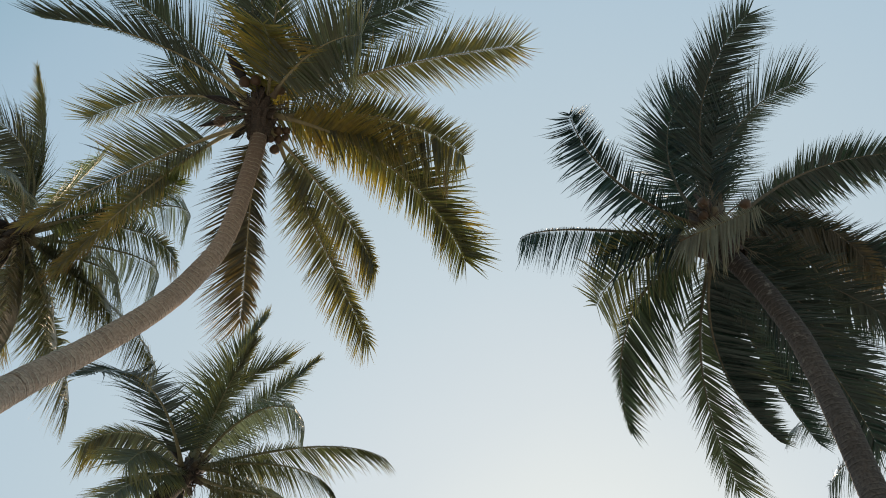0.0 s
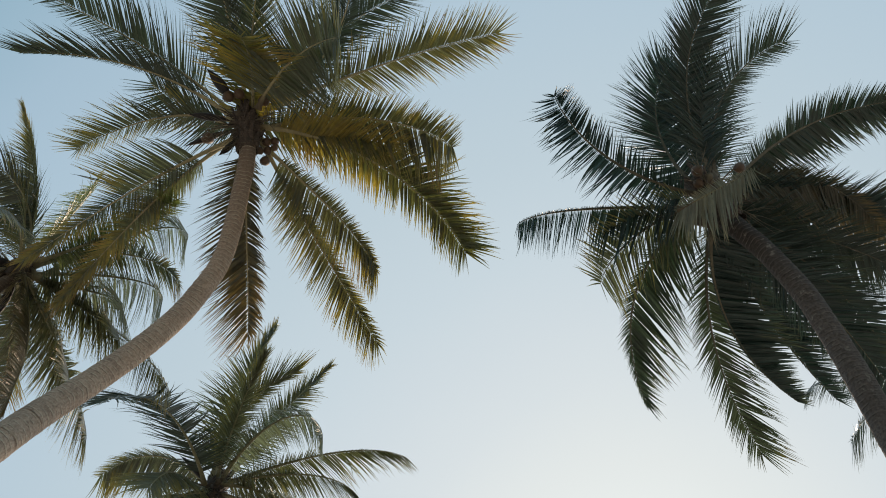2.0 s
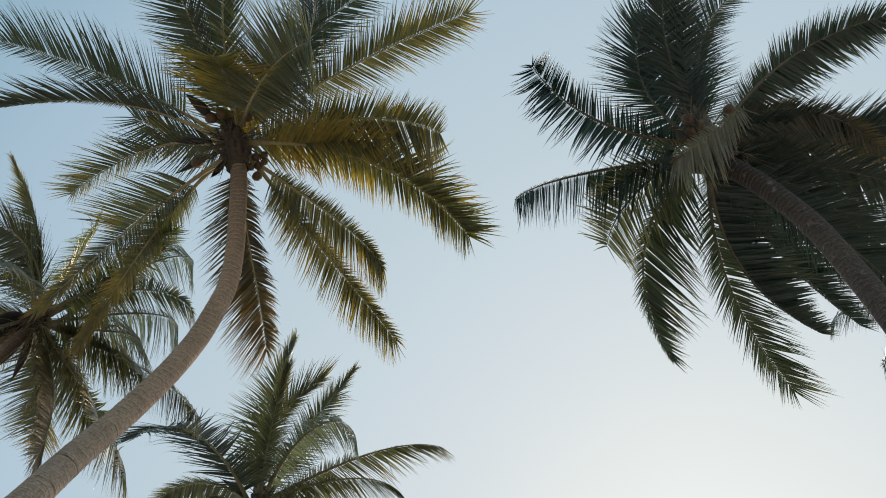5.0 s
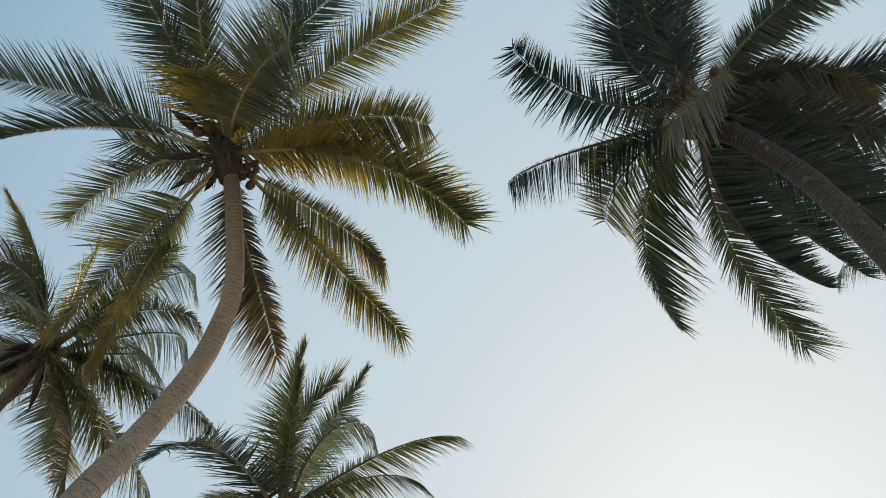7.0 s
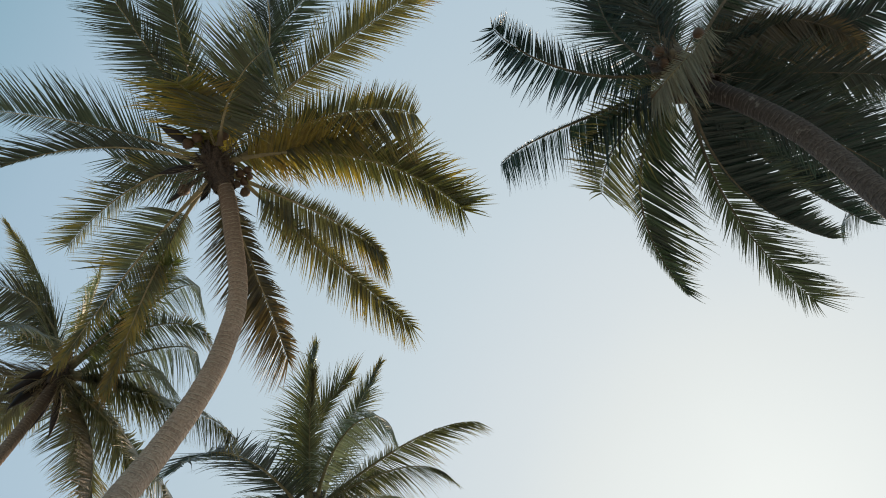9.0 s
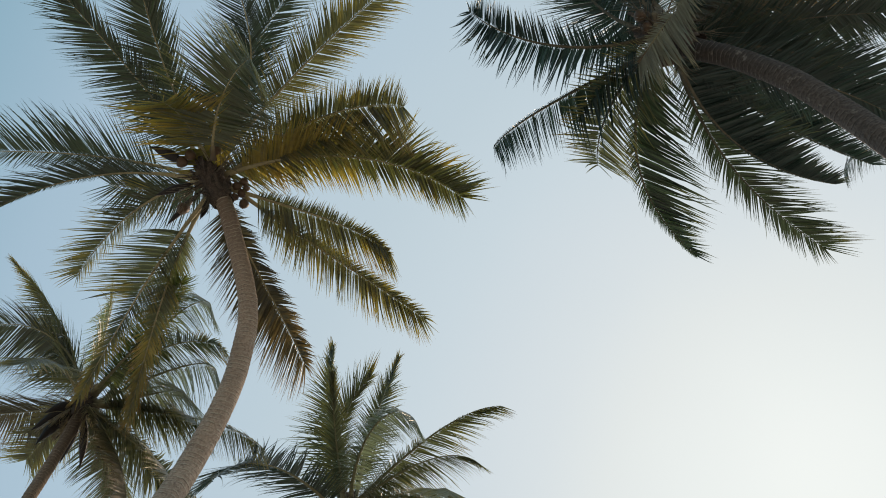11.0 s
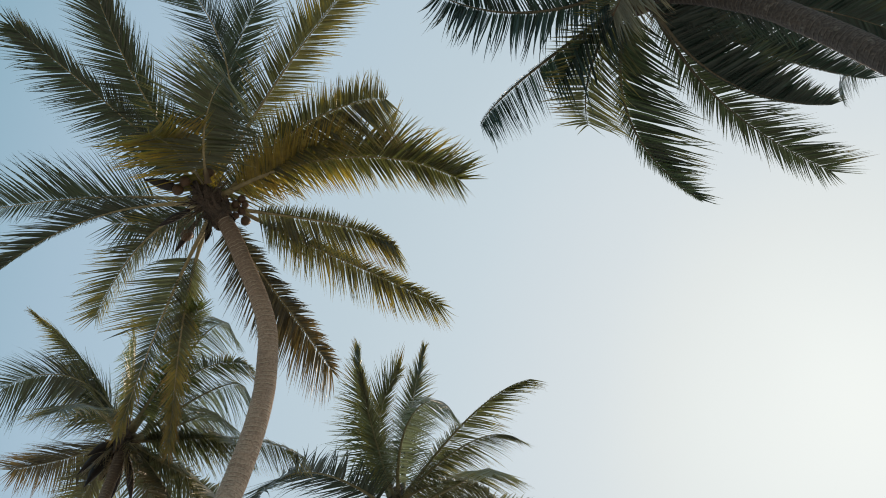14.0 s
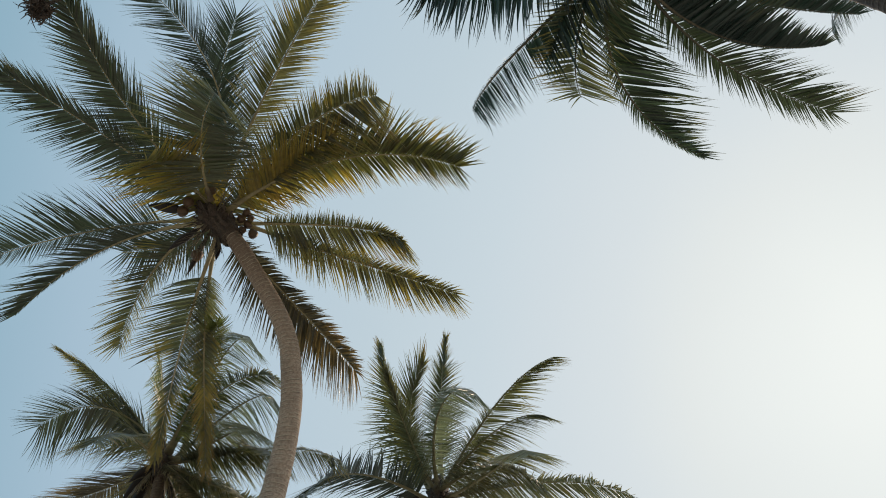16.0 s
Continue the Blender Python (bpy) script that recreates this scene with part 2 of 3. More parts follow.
def frames_along(pts):
    """Tangent, side and up for each point of a line."""
    t = np.gradient(pts, axis=0)
    t /= np.linalg.norm(t, axis=1)[:, None]
    side = np.cross(t, (0.0, 0.0, 1.0))
    bad = np.linalg.norm(side, axis=1) < 0.05
    side[bad] = (1.0, 0.0, 0.0)
    for i in range(1, len(side)):
        if side[i] @ side[i - 1] < 0:
            side[i] = -side[i]
    side -= t * (side * t).sum(1)[:, None]
    side /= np.linalg.norm(side, axis=1)[:, None]
    return t, side, np.cross(side, t)


def tube(pts, wide, thick, sides=7):
    """Vertices and faces of a closed tube with an oval section along a line."""
    t, s, u = frames_along(pts)
    a = np.arange(sides) * 2 * math.pi / sides
    ring = s[:, None] * (np.cos(a)[None, :, None] * wide[:, None, None]) + u[:, None] * (np.sin(a)[None, :, None] * thick[:, None, None])
    v = (pts[:, None] + ring).reshape(-1, 3)
    n, f = len(pts), []
    for i in range(n - 1):
        for j in range(sides):
            k = (j + 1) % sides
            f.append((i * sides + j, i * sides + k, (i + 1) * sides + k, (i + 1) * sides + j))
    f.append(tuple(range(sides))[::-1])
    f.append(tuple((n - 1) * sides + j for j in range(sides)))
    return v, f


def spine(heading, lift, length, turn, bend, ease, steps=24):
    """A frond's midrib: leaves the crown at a heading and lift, turns sideways and bows down on its way."""
    u = (np.arange(steps) + 0.5) / steps
    h, p = np.radians(heading + turn * u), np.radians(lift - bend * u ** ease)
    d = np.c_[np.cos(p) * np.cos(h), np.cos(p) * np.sin(h), np.sin(p)] * length / steps
    return np.vstack([np.zeros(3), np.cumsum(d, 0)])


rng = np.random.default_rng(7)


def wander(n, knots):
    """Slow random drift between -1 and 1 over n steps."""
    return np.interp(np.linspace(0, knots, n), np.arange(knots + 1), rng.uniform(-1, 1, knots + 1))


def leaflets_mesh(pts, length, leaf, start, roll, fold, hang, spread, bare, sides, near, gap, broad, close, tail, end, ragged):
    """Two rows of folded, pointed blades along a midrib. Returns vertices, faces and UVs."""
    t, side, up = frames_along(pts)
    n = max(20, int(length * (1 - start) / gap))
    V, F, U = [], [], []
    stations = np.array([0.0, 0.07, 0.28, 0.55, 0.80, 1.0])
    widths = np.array([0.35, 1.1, 1.1, 0.72, 0.34, 0.0]) * 0.0113 * broad
    for sgn in (-1, 1):
        keep_part = sides[0] if sgn < 0 else sides[1]
        f = start + (1 - start) * (np.arange(n) + rng.uniform(-0.12, 0.12, n)) / n
        f = np.clip(f, 0, 0.999)
        x = f * (len(pts) - 1)
        lerp = lambda arr: np.stack([np.interp(x, np.arange(len(pts)), arr[:, k]) for k in range(3)], 1)
        p, tt, ss, uu = lerp(pts), lerp(t), lerp(side), lerp(up)
        w = (f - start) / (1 - start)
        r = np.radians(roll) * np.ones((n, 1))
        s2, u2 = ss * np.cos(r) + uu * np.sin(r), uu * np.cos(r) - ss * np.sin(r)
        drift = wander(n, 9)
        # leaflets cling together in small bunches with slits between
        bunch = np.repeat(np.arange(n), rng.integers(2, 6, n))[:n]
        middle = np.array([np.flatnonzero(bunch == b).mean() for b in bunch])
        pull = 0.35 * ragged * (np.arange(n) - middle)
        shared = 0.75 * ragged * rng.normal(0, 1, n)[bunch]
        ang = np.radians(np.interp(w, [0, 0.15, 0.6, 0.9, 0.97, 1.0], [72, 62, 52, 46, 38, 14]) * spread * np.interp(w, [0, 0.45, 0.8, 1], [1, 1, close, close]) + ragged * (3.5 * drift + 2.0 * wander(n, n // 7) + rng.normal(0, 0.7, n)) + pull)
        v = np.radians((fold[sgn > 0] if isinstance(fold, tuple) else fold) * (1 - 0.5 * w ** 2) + 8 * ragged * wander(n, 7) + 3 * shared + rng.normal(0, 1.5, n))
        d0 = np.cos(ang)[:, None] * tt + np.sin(ang)[:, None] * (np.cos(v)[:, None] * s2 * sgn - np.sin(v)[:, None] * u2)
        ln_ = leaf * np.interp(w, [0, 0.12, 0.4, 0.75, 0.93, 1.0], [0.6, 0.9, 1.0, 0.92, 0.78, 0.55]) * np.interp(w, [0, 0.6, 0.85], [1, 1, end]) * rng.normal(1, 0.09, n) * keep_part * np.interp(w, [0, 0.36, 0.42], [near[sgn > 0], near[sgn > 0], 1.0])
        g = hang * np.interp(w, [0, 0.5, 0.9], [1, 1, 0.45 * tail]) * (1 + 0.4 * wander(n, 11) + 0.15 * shared) + rng.exponential(0.06, n)
        broken = rng.random(n) < 0.03
        g[broken] += 1.5
        curl = rng.normal(0, 0.11, (n, 3)) + 0.12 * shared[:, None]
        q = p.copy()
        rows = []
        lean = rng.normal(0, 0.34, n) + 0.25 * wander(n, 8)
        prev = 0.0
        for st, wd in zip(stations, widths):
            d = d0 + (g * st ** 1.5)[:, None] * np.array([0, 0, -1.0]) + curl * st ** 2
            d /= np.linalg.norm(d, axis=1)[:, None]
            q = q + d * (ln_ * (st - prev))[:, None]
            prev = st
            acr = np.cross(u2, d)
            acr /= np.linalg.norm(acr, axis=1)[:, None] + 1e-9
            nor = np.cross(d, acr)
            acr = acr * np.cos(lean)[:, None] + nor * np.sin(lean)[:, None]
            nor = np.cross(d, acr)
            wv = wd * np.sqrt(np.maximum(ln_, 0.2) / 0.9)[:, None]
            rows.append((q - acr * wv - nor * wv * 0.55, q, q + acr * wv - nor * wv * 0.55))
        for i in range(n):
            if bare and rng.random() < bare:
                continue
            b = len(V)
            for k, (a_, m_, c_) in enumerate(rows):
                if k == len(rows) - 1:
                    V.append(m_[i])
                    U.append((1.0, w[i]))
                else:
                    V += [a_[i], m_[i], c_[i]]
                    U += [(stations[k], w[i])] * 3
            for k in range(len(rows) - 2):
                o = b + 3 * k
                F += [(o, o + 1, o + 4, o + 3), (o + 1, o + 2, o + 5, o + 4)]
            o = b + 3 * (len(rows) - 2)
            F += [(o, o + 1, o + 3), (o + 1, o + 2, o + 3)]
    return V, F, U


def palm(crown, trunk_line, girth, label, bark, shade, swell=0.12):
    """A coconut palm: an empty at the foot, with the trunk. Fronds and fruit are added afterwards."""
    pts = np.array(trunk_line, float)
    foot = pts[-1]
    thing = tagged(new("palm_tree"), label, "palm tree", "coconut palms")
    thing.location = foot
    thing.empty_display_size = 0.3
    # smooth line through the given places
    seg = np.r_[0, np.cumsum(np.linalg.norm(np.diff(pts, axis=0), axis=1))]
    m = int(seg[-1] / 0.016)
    along = np.linspace(0, seg[-1], m)
    coarse = np.stack([np.interp(along, seg, pts[:, k]) for k in range(3)], 1)
    wide = 34
    pad = np.vstack([2 * coarse[0] - coarse[wide:0:-1], coarse, 2 * coarse[-1] - coarse[-2:-wide - 2:-1]])
    kern = np.hanning(2 * wide + 1)
    kern /= kern.sum()
    line = np.stack([np.convolve(pad[:, k], kern, "valid") for k in range(3)], 1) - foot
    sides = 22
    t, s, u = frames_along(line)
    a = np.arange(sides) * 2 * math.pi / sides
    v, uvs = [], []
    total = seg[-1]
    for i in range(m):
        fall = along[i]
        r = girth * (0.95 + swell * min(1.0, fall / 8) + 0.10 * math.exp(-fall / 0.5))
        r += 0.14 * girth * max(0, (fall - total + 1.2) / 1.2) ** 2 * 4
        for j in range(sides):
            wob = noise.noise((math.cos(a[j]) * 1.2 + foot[0], math.sin(a[j]) * 1.2, fall * 1.4))
            rag = noise.noise((math.cos(a[j]) * 2.6, math.sin(a[j]) * 2.6 + foot[0], fall * 5.0))
            phase = (fall + 0.012 * wob + 0.012 * rag + 0.012 * math.sin(a[j] + fall * 2)) / 0.062
            edge = phase % 1.0
            rr = r * (1 + 0.05 * wob) + (0.006 + 0.008 * math.exp(-fall / 1.5)) * (edge ** 1.6 - 0.5) * (0.5 + 2.2 * rag) + 0.004 * noise.noise((j * 0.9, fall * 14, foot[1]))
            v.append(line[i] + s[i] * math.cos(a[j]) * rr + u[i] * math.sin(a[j]) * rr)
            uvs.append((abs(2 * j / sides - 1), phase))
    f = [(i * sides + j, i * sides + (j + 1) % sides, (i + 1) * sides + (j + 1) % sides, (i + 1) * sides + j)
         for i in range(m - 1) for j in range(sides)]
    f += [tuple(range(sides))[::-1], tuple((m - 1) * sides + j for j in range(sides))]
    mesh_part("trunk", v, f, bark, thing, (0, 0, 0), "grey-brown ringed bark", uvs)
    axis = line[0] - line[45]
    return {"thing": thing, "crown": np.array(crown) - foot, "shade": shade, "axis": axis / np.linalg.norm(axis), "girth": girth}


FROND_LABEL = {"amber": "green frond with amber edges", "gold": "golden dying frond", "dry": "dry brown frond", "straw": "dead straw-coloured frond hanging down", "rust": "dark frond rusting at its end",
               "pale": "frond with sunlight painted into its pale green", "skylit": "green frond with pale sky light painted into it", "tipped": "green frond with a yellow end", "sheened": "green frond with grey sheen painted in, and yellow edges"}


def frond(p, heading, lift, length, turn, bend, ease=1.3, roll=0, fold=20, hang=0.4, leaf=0.85, leaf_kind="",
          spread=1.0, start=0.2, bare=0.03, sides=(1.0, 1.0), near=(1.0, 1.0), gap=0.026, broad=1.0, close=1.0, tail=1.0, end=1.0, ragged=1.0, stalk="tan", rib=1.0, at=(0, 0, 0)):
    """One frond of a palm: its stalk, and under it the two rows of leaflets."""
    pts = spine(heading, lift, length, turn, bend, ease)
    u = np.linspace(0, 1, len(pts))
    wide = np.interp(u, [0, 0.04, 0.10, 0.25, 0.6, 1], [0.10, 0.066, 0.042, 0.028, 0.014, 0.003]) * rib
    v, f = tube(pts, wide, wide * 0.62, 8)
    place = p["crown"] + np.array(at)
    kind = leaf_kind or p["shade"]
    stem = mesh_part("frond", v, f, STALK[stalk], p["thing"], place, FROND_LABEL.get(kind, ""))
    v, f, uv = leaflets_mesh(pts, length, leaf, start, roll, fold, hang, spread, bare, sides, near, gap, broad, close, tail, end, ragged)
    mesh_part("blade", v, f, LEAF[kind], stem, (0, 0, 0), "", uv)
    return stem


def crown_heart(p, radius, height):
    """Fibrous leaf sheaths round the growing point and the head of the trunk: overlapping torn strips."""
    n = 54
    verts, faces = [], []
    up = p["axis"]
    east = np.cross(up, (0.0, 1.0, 0.0))
    east /= np.linalg.norm(east)
    north = np.cross(up, east)
    for i in range(n):
        a = i * 2.399963 + rng.uniform(-0.2, 0.2)
        z0 = -height * 1.15 + height * 1.5 * i / n
        w = radius * rng.uniform(0.35, 0.75)
        out = east * math.cos(a) + north * math.sin(a)
        acr = north * math.cos(a) - east * math.sin(a)
        b = len(verts)
        rise = height * rng.uniform(0.4, 0.9)
        flare = rng.uniform(0.1, 0.8) * radius
        for k in range(6):
            s = k / 5
            half = w * (1 - 0.75 * s ** 1.5) + rng.uniform(-0.012, 0.012)
            base = out * (radius * 1.0 + flare * s ** 2) + up * (z0 + rise * s)
            for e, bow in ((-1, -0.3), (0, 0.0), (1, -0.3)):
                verts.append(base + acr * e * half + out * bow * half + rng.normal(0, 0.008, 3))
        for k in range(5):
            o = b + 3 * k
            faces += [(o, o + 1, o + 4, o + 3), (o + 1, o + 2, o + 5, o + 4)]
    ob = mesh_part("fibre_sheath", verts, faces, FIBRE, p["thing"], p["crown"], "brown torn fibrous leaf sheaths")
    sol = ob.modifiers.new("thickness", "SOLIDIFY")
    sol.thickness = 0.012
    # the solid bud within
    z = np.linspace(-height * 0.25, height * 0.9, 9)
    line = up * z[:, None]
    rad = radius * 0.85 * np.array([0.6, 0.9, 0.98, 1.0, 0.95, 0.85, 0.7, 0.5, 0.25])
    v, f = tube(line, rad, rad, 12)
    v = v + rng.normal(0, 0.008, v.shape)
    mesh_part("bud", v, f, FIBRE, p["thing"], p["crown"], "dark fibrous crown bud")


def coconut(p, x, y, z, size=0.11, tilt=0.0):
    """A nut: egg-shaped husk with three blunt ribs and a cap."""
    verts, faces, m, k = [], [], 12, 8
    for i in range(k + 1):
        th = math.pi * i / k
        for j in range(m):
            ph = 2 * math.pi * j / m
            r = size * math.sin(th) * (1 + 0.06 * math.cos(3 * ph)) * (1 - 0.12 * math.cos(th))
            verts.append((r * math.cos(ph), r * math.sin(ph), size * 1.2 * math.cos(th) + tilt * r))
    for i in range(k):
        for j in range(m):
            o = (j + 1) % m
            faces.append((i * m + j, i * m + o, (i + 1) * m + o, (i + 1) * m + j))
    nut = mesh_part("coconut", verts, faces, HUSK, p["thing"], p["crown"] + np.array((x, y, z)), "brown ripe nut")
    cap = np.array([(0, 0, size * 1.12), (0, 0, size * 1.2), (0, 0, size * 1.27)])
    v, f = tube(cap, np.array([0.5, 0.42, 0.2]) * size, np.array([0.5, 0.42, 0.2]) * size, 8)
    mesh_part("cap", v, f, FIBRE, nut)
    # the stalk back to the crown
    a = np.array((x, y, z + size * 1.2))
    w = np.linspace(0, 1, 7)[:, None]
    line = a * (1 - w) + np.array((x * 0.25, y * 0.25, 0.05)) * w + np.array((0, 0, 0.10)) * np.sin(w * math.pi)
    v, f = tube(line, np.full(7, 0.011), np.full(7, 0.011), 6)
    mesh_part("fruit_stalk", v, f, STALK["brown"], p["thing"], p["crown"])


def spathe(p, heading, lift, length=0.75, width=0.085, start=0.12, drop=0.0):
    """A dry boat-shaped flower sheath with a hollow face and a pointed end."""
    line = spine(heading, lift, length, 0, 35, 1.2, 10)
    w = width * np.array([0.25, 0.45, 0.7, 0.9, 1.0, 1.0, 0.92, 0.75, 0.5, 0.25, 0.03])
    t, s, u = frames_along(line)
    verts, faces = [], []
    for i in range(11):
        for k in range(7):
            a = math.pi * (k / 6)
            verts.append(line[i] + s[i] * math.cos(a) * w[i] - u[i] * math.sin(a) * w[i] * 0.7)
    for i in range(10):
        for k in range(6):
            faces.append((i * 7 + k, i * 7 + k + 1, (i + 1) * 7 + k + 1, (i + 1) * 7 + k))
    out = np.array((math.cos(radians(heading)), math.sin(radians(heading)), 0)) * start
    ob = mesh_part("spathe", verts, faces, SPATHE, p["thing"], p["crown"] + out + np.array((0, 0, drop)), "dark dry woody flower sheath")
    sol = ob.modifiers.new("thickness", "SOLIDIFY")
    sol.thickness = 0.008


def flower_stalk(p, heading, lift, length=0.9, twigs=14, drop=0.0, stalk="brown"):
    """A spent flower branch: a stem with thin drooping twigs."""
    line = spine(heading, lift, length * 0.6, 0, 40, 1.2, 8)
    v, f = tube(line, np.linspace(0.016, 0.007, 9), np.linspace(0.016, 0.007, 9), 6)
    v, f = list(v), list(f)
    for i in range(twigs):
        k = 3 + (i * 5) // twigs
        tw = spine(heading + rng.uniform(-70, 70), lift + rng.uniform(-50, 20), length * rng.uniform(0.3, 0.55), rng.uniform(-20, 20), 50, 1.2, 6) + line[k]
        tv, tf = tube(tw, np.linspace(0.005, 0.002, 7), np.linspace(0.005, 0.002, 7), 4)
        o = len(v)
        v += list(tv)
        f += [tuple(x + o for x in face) for face in tf]
    mesh_part("flower_stalk", v, f, STALK[stalk], p["thing"], p["crown"] + np.array((0, 0, drop)), "dry spent flower branch")


def leaf_stump(p, heading, lift, length=0.35):
    """The broken foot of an old frond: wide, flat and frayed at its end."""
    line = spine(heading, lift, length, rng.uniform(-10, 10), 20, 1.2, 7)
    w = np.interp(np.linspace(0, 1, 8), [0, 0.4, 0.85, 1], [0.10, 0.062, 0.05, 0.035])
    v, f = tube(line, w, w * 0.5, 8)
    v = v + rng.normal(0, 0.004, v.shape)
    mesh_part("leaf_stump", v, f, STALK["brown"], p["thing"], p["crown"] + np.array((0, 0, rng.uniform(-0.15, 0.0))), "broken brown frond base")


def hanging_fibre(p, n, reach):
    """Loose fibres and torn netting hanging from the leaf sheaths."""
    v, f = [], []
    for i in range(n):
        a = rng.uniform(0, 360)
        line = spine(a, rng.uniform(-30, 30), reach * rng.uniform(0.4, 1.0), rng.uniform(-60, 60), rng.uniform(40, 110), 1.1, 6)
        line = line + np.array((math.cos(radians(a)), math.sin(radians(a)), 0)) * rng.uniform(0.05, 0.16) + np.array((0, 0, rng.uniform(-0.25, 0.15)))
        w = np.linspace(0.009, 0.003, 7) * rng.uniform(0.6, 1.6)
        tv, tf = tube(line, w, w * 0.4, 4)
        o = len(v)
        v += list(tv)
        f += [tuple(x + o for x in face) for face in tf]
    tagged(mesh_part("fibre", v, f, FIBRE, p["thing"], p["crown"], "loose brown fibres"), kind="stuff")


def loose_leaflet(p, at, heading, lift, length, turn):
    """A long leaflet torn loose from its frond."""
    line = spine(heading, lift, length, turn, 12, 1.2, 10)
    w = np.interp(np.linspace(0, 1, 11), [0, 0.2, 0.7, 1], [0.006, 0.011, 0.008, 0.001])
    v, f = tube(line, w, w * 0.3, 5)
    mesh_part("loose_leaflet", v, f, LEAF["green"], p["thing"], p["crown"] + np.array(at))


def dry_clump(p, at, size):
    """A tangled clump of dry leaf strips caught on a frond."""
    v, f = [], []
    for i in range(130):
        line = spine(rng.uniform(0, 360), rng.uniform(-70, 50), size * rng.uniform(0.7, 1.5), rng.uniform(-160, 160), rng.uniform(-30, 130), 1.1, 8)
        line = line - line.mean(0) * 0.7 + rng.normal(0, size * 0.22, 3)
        w = np.interp(np.linspace(0, 1, 9), [0, 0.3, 1], [0.008, 0.014, 0.003])
        tv, tf = tube(line, w, w * 0.3, 4)
        o = len(v)
        v += list(tv)
        f += [tuple(x + o for x in face) for face in tf]
    tagged(mesh_part("dry_clump", v, f, FIBRE, p["thing"], p["crown"] + np.array(at), "tangled brown clump of dry leaf strips"), kind="stuff")


# ---- ground ----
def ground():
    bm = bmesh.new()
    rings = [0, 2, 4, 7, 11, 16, 24, 40, 80, 200, 600, 2500]
    prev = None
    for r in rings:
        ring = []
        for j in range(48 if r else 1):
            a = j * 2 * math.pi / 48
            x, y = r * math.cos(a), r * math.sin(a)
            z = 0.10 * noise.noise((x * 0.15, y * 0.15, 0)) if 0 < r < 200 else 0.0
            ring.append(bm.verts.new((x, y, z)))
        if prev:
            for j in range(48):
                k = (j + 1) % 48
                if len(prev) == 1:
                    bm.faces.new((prev[0], ring[j], ring[k]))
                else:
                    bm.faces.new((prev[j], ring[j], ring[k], prev[k]))
        prev = ring
    me = bpy.data.meshes.new("ground")
    bm.to_mesh(me)
    bm.free()
    me.polygons.foreach_set("use_smooth", [True] * len(me.polygons))
    me.materials.append(SAND)
    tagged(new("ground", me), "pale sandy ground under the palms", "ground", "", "structure")


ground()

# ---- palms ----
BARK_WARM = bark_material("warm_bark", (0.57, 0.44, 0.345), (0.23, 0.165, 0.128), (0.50, 0.40, 0.30), 0.03)
BARK_TAN = bark_material("tan_bark", (0.40, 0.31, 0.24), (0.17, 0.125, 0.095), (0.32, 0.28, 0.22), 0.04)
# purple-grey bark with lichen, its tone also lowered to hold the crown's shade
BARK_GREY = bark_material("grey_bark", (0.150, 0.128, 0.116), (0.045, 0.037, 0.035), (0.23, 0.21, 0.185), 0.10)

tall = palm((-2.59, 3.30, 11.80), [(-2.60, 3.29, 11.78), (-2.18, 3.54, 11.33), (-1.87, 3.89, 10.92), (-1.55, 4.23, 10.49), (-1.32, 4.53, 10.06), (-1.21, 4.94, 9.31), (-1.23, 5.22, 8.78),
            (-1.34, 5.57, 8.08), (-1.43, 5.68, 7.42), (-1.44, 5.68, 6.83), (-1.49, 5.74, 6.08), (-1.51, 5.79, 4.28), (-1.46, 5.84, 2.48), (-1.39, 5.86, -0.10)],
            0.122, "tall coconut palm with a curved ringed trunk and yellowing fronds", BARK_WARM, "olive", 0.42)
frond(tall, 172.0, 22.2, 4.31, -35.0, 28.4, 1.32, start=0.25, broad=1.1, leaf_kind='green', gap=0.028, sides=(0.95, 0.12), fold=35, close=0.6, at=(0.00, 0.07, -0.04))
frond(tall, 171.1, 28.2, 4.55, -7.0, 37.3, 1.33, start=0.25, broad=1.1, leaf_kind='green', gap=0.032, sides=(1.2, 0.5), roll=-20, hang=0.2, at=(0.01, 0.03, -0.01))
frond(tall, 152.9, 28.1, 3.49, -44.1, 42.3, 1.34, start=0.22, broad=1.1, sides=(0.85, 0.45), gap=0.028, at=(0.03, 0.03, 0.01))
frond(tall, 118.2, 3.1, 3.98, -19.7, 51.6, 1.3, start=0.25, broad=1.15, leaf_kind='sheened', near=(2.5, 1.3), sides=(0.48, 0.45), fold=5, hang=0.25, gap=0.024, close=0.6, at=(0.11, 0.09, 0.00))
frond(tall, 112.1, 4.2, 4.13, -35.9, 58.8, 1.3, start=0.25, broad=1.15, gap=0.02, sides=(0.5, 0.6), fold=15, hang=0.45, close=0.5, leaf_kind='sheened', at=(0.09, 0.01, 0.05))
frond(tall, 55.9, -11.4, 3.45, -33.4, 45, 1.26, start=0.16, broad=1.25, leaf_kind='rust', hang=0.65, leaf=0.92, sides=(1.0, 0.7), gap=0.019, tail=2.0, at=(0.01, -0.04, 0.05))
frond(tall, 24.1, -3.9, 4.09, -24.2, 40.9, 1.26, start=0.24, broad=1.25, sides=(0.8, 0.5), gap=0.019, close=0.8, at=(0.01, -0.06, 0.05))
frond(tall, 1.5, 0.0, 3.60, -15.2, 67.5, 1.24, start=0.22, broad=1.25, sides=(1.0, 0.5), gap=0.019, close=0.65, at=(-0.03, 0.08, -0.04))
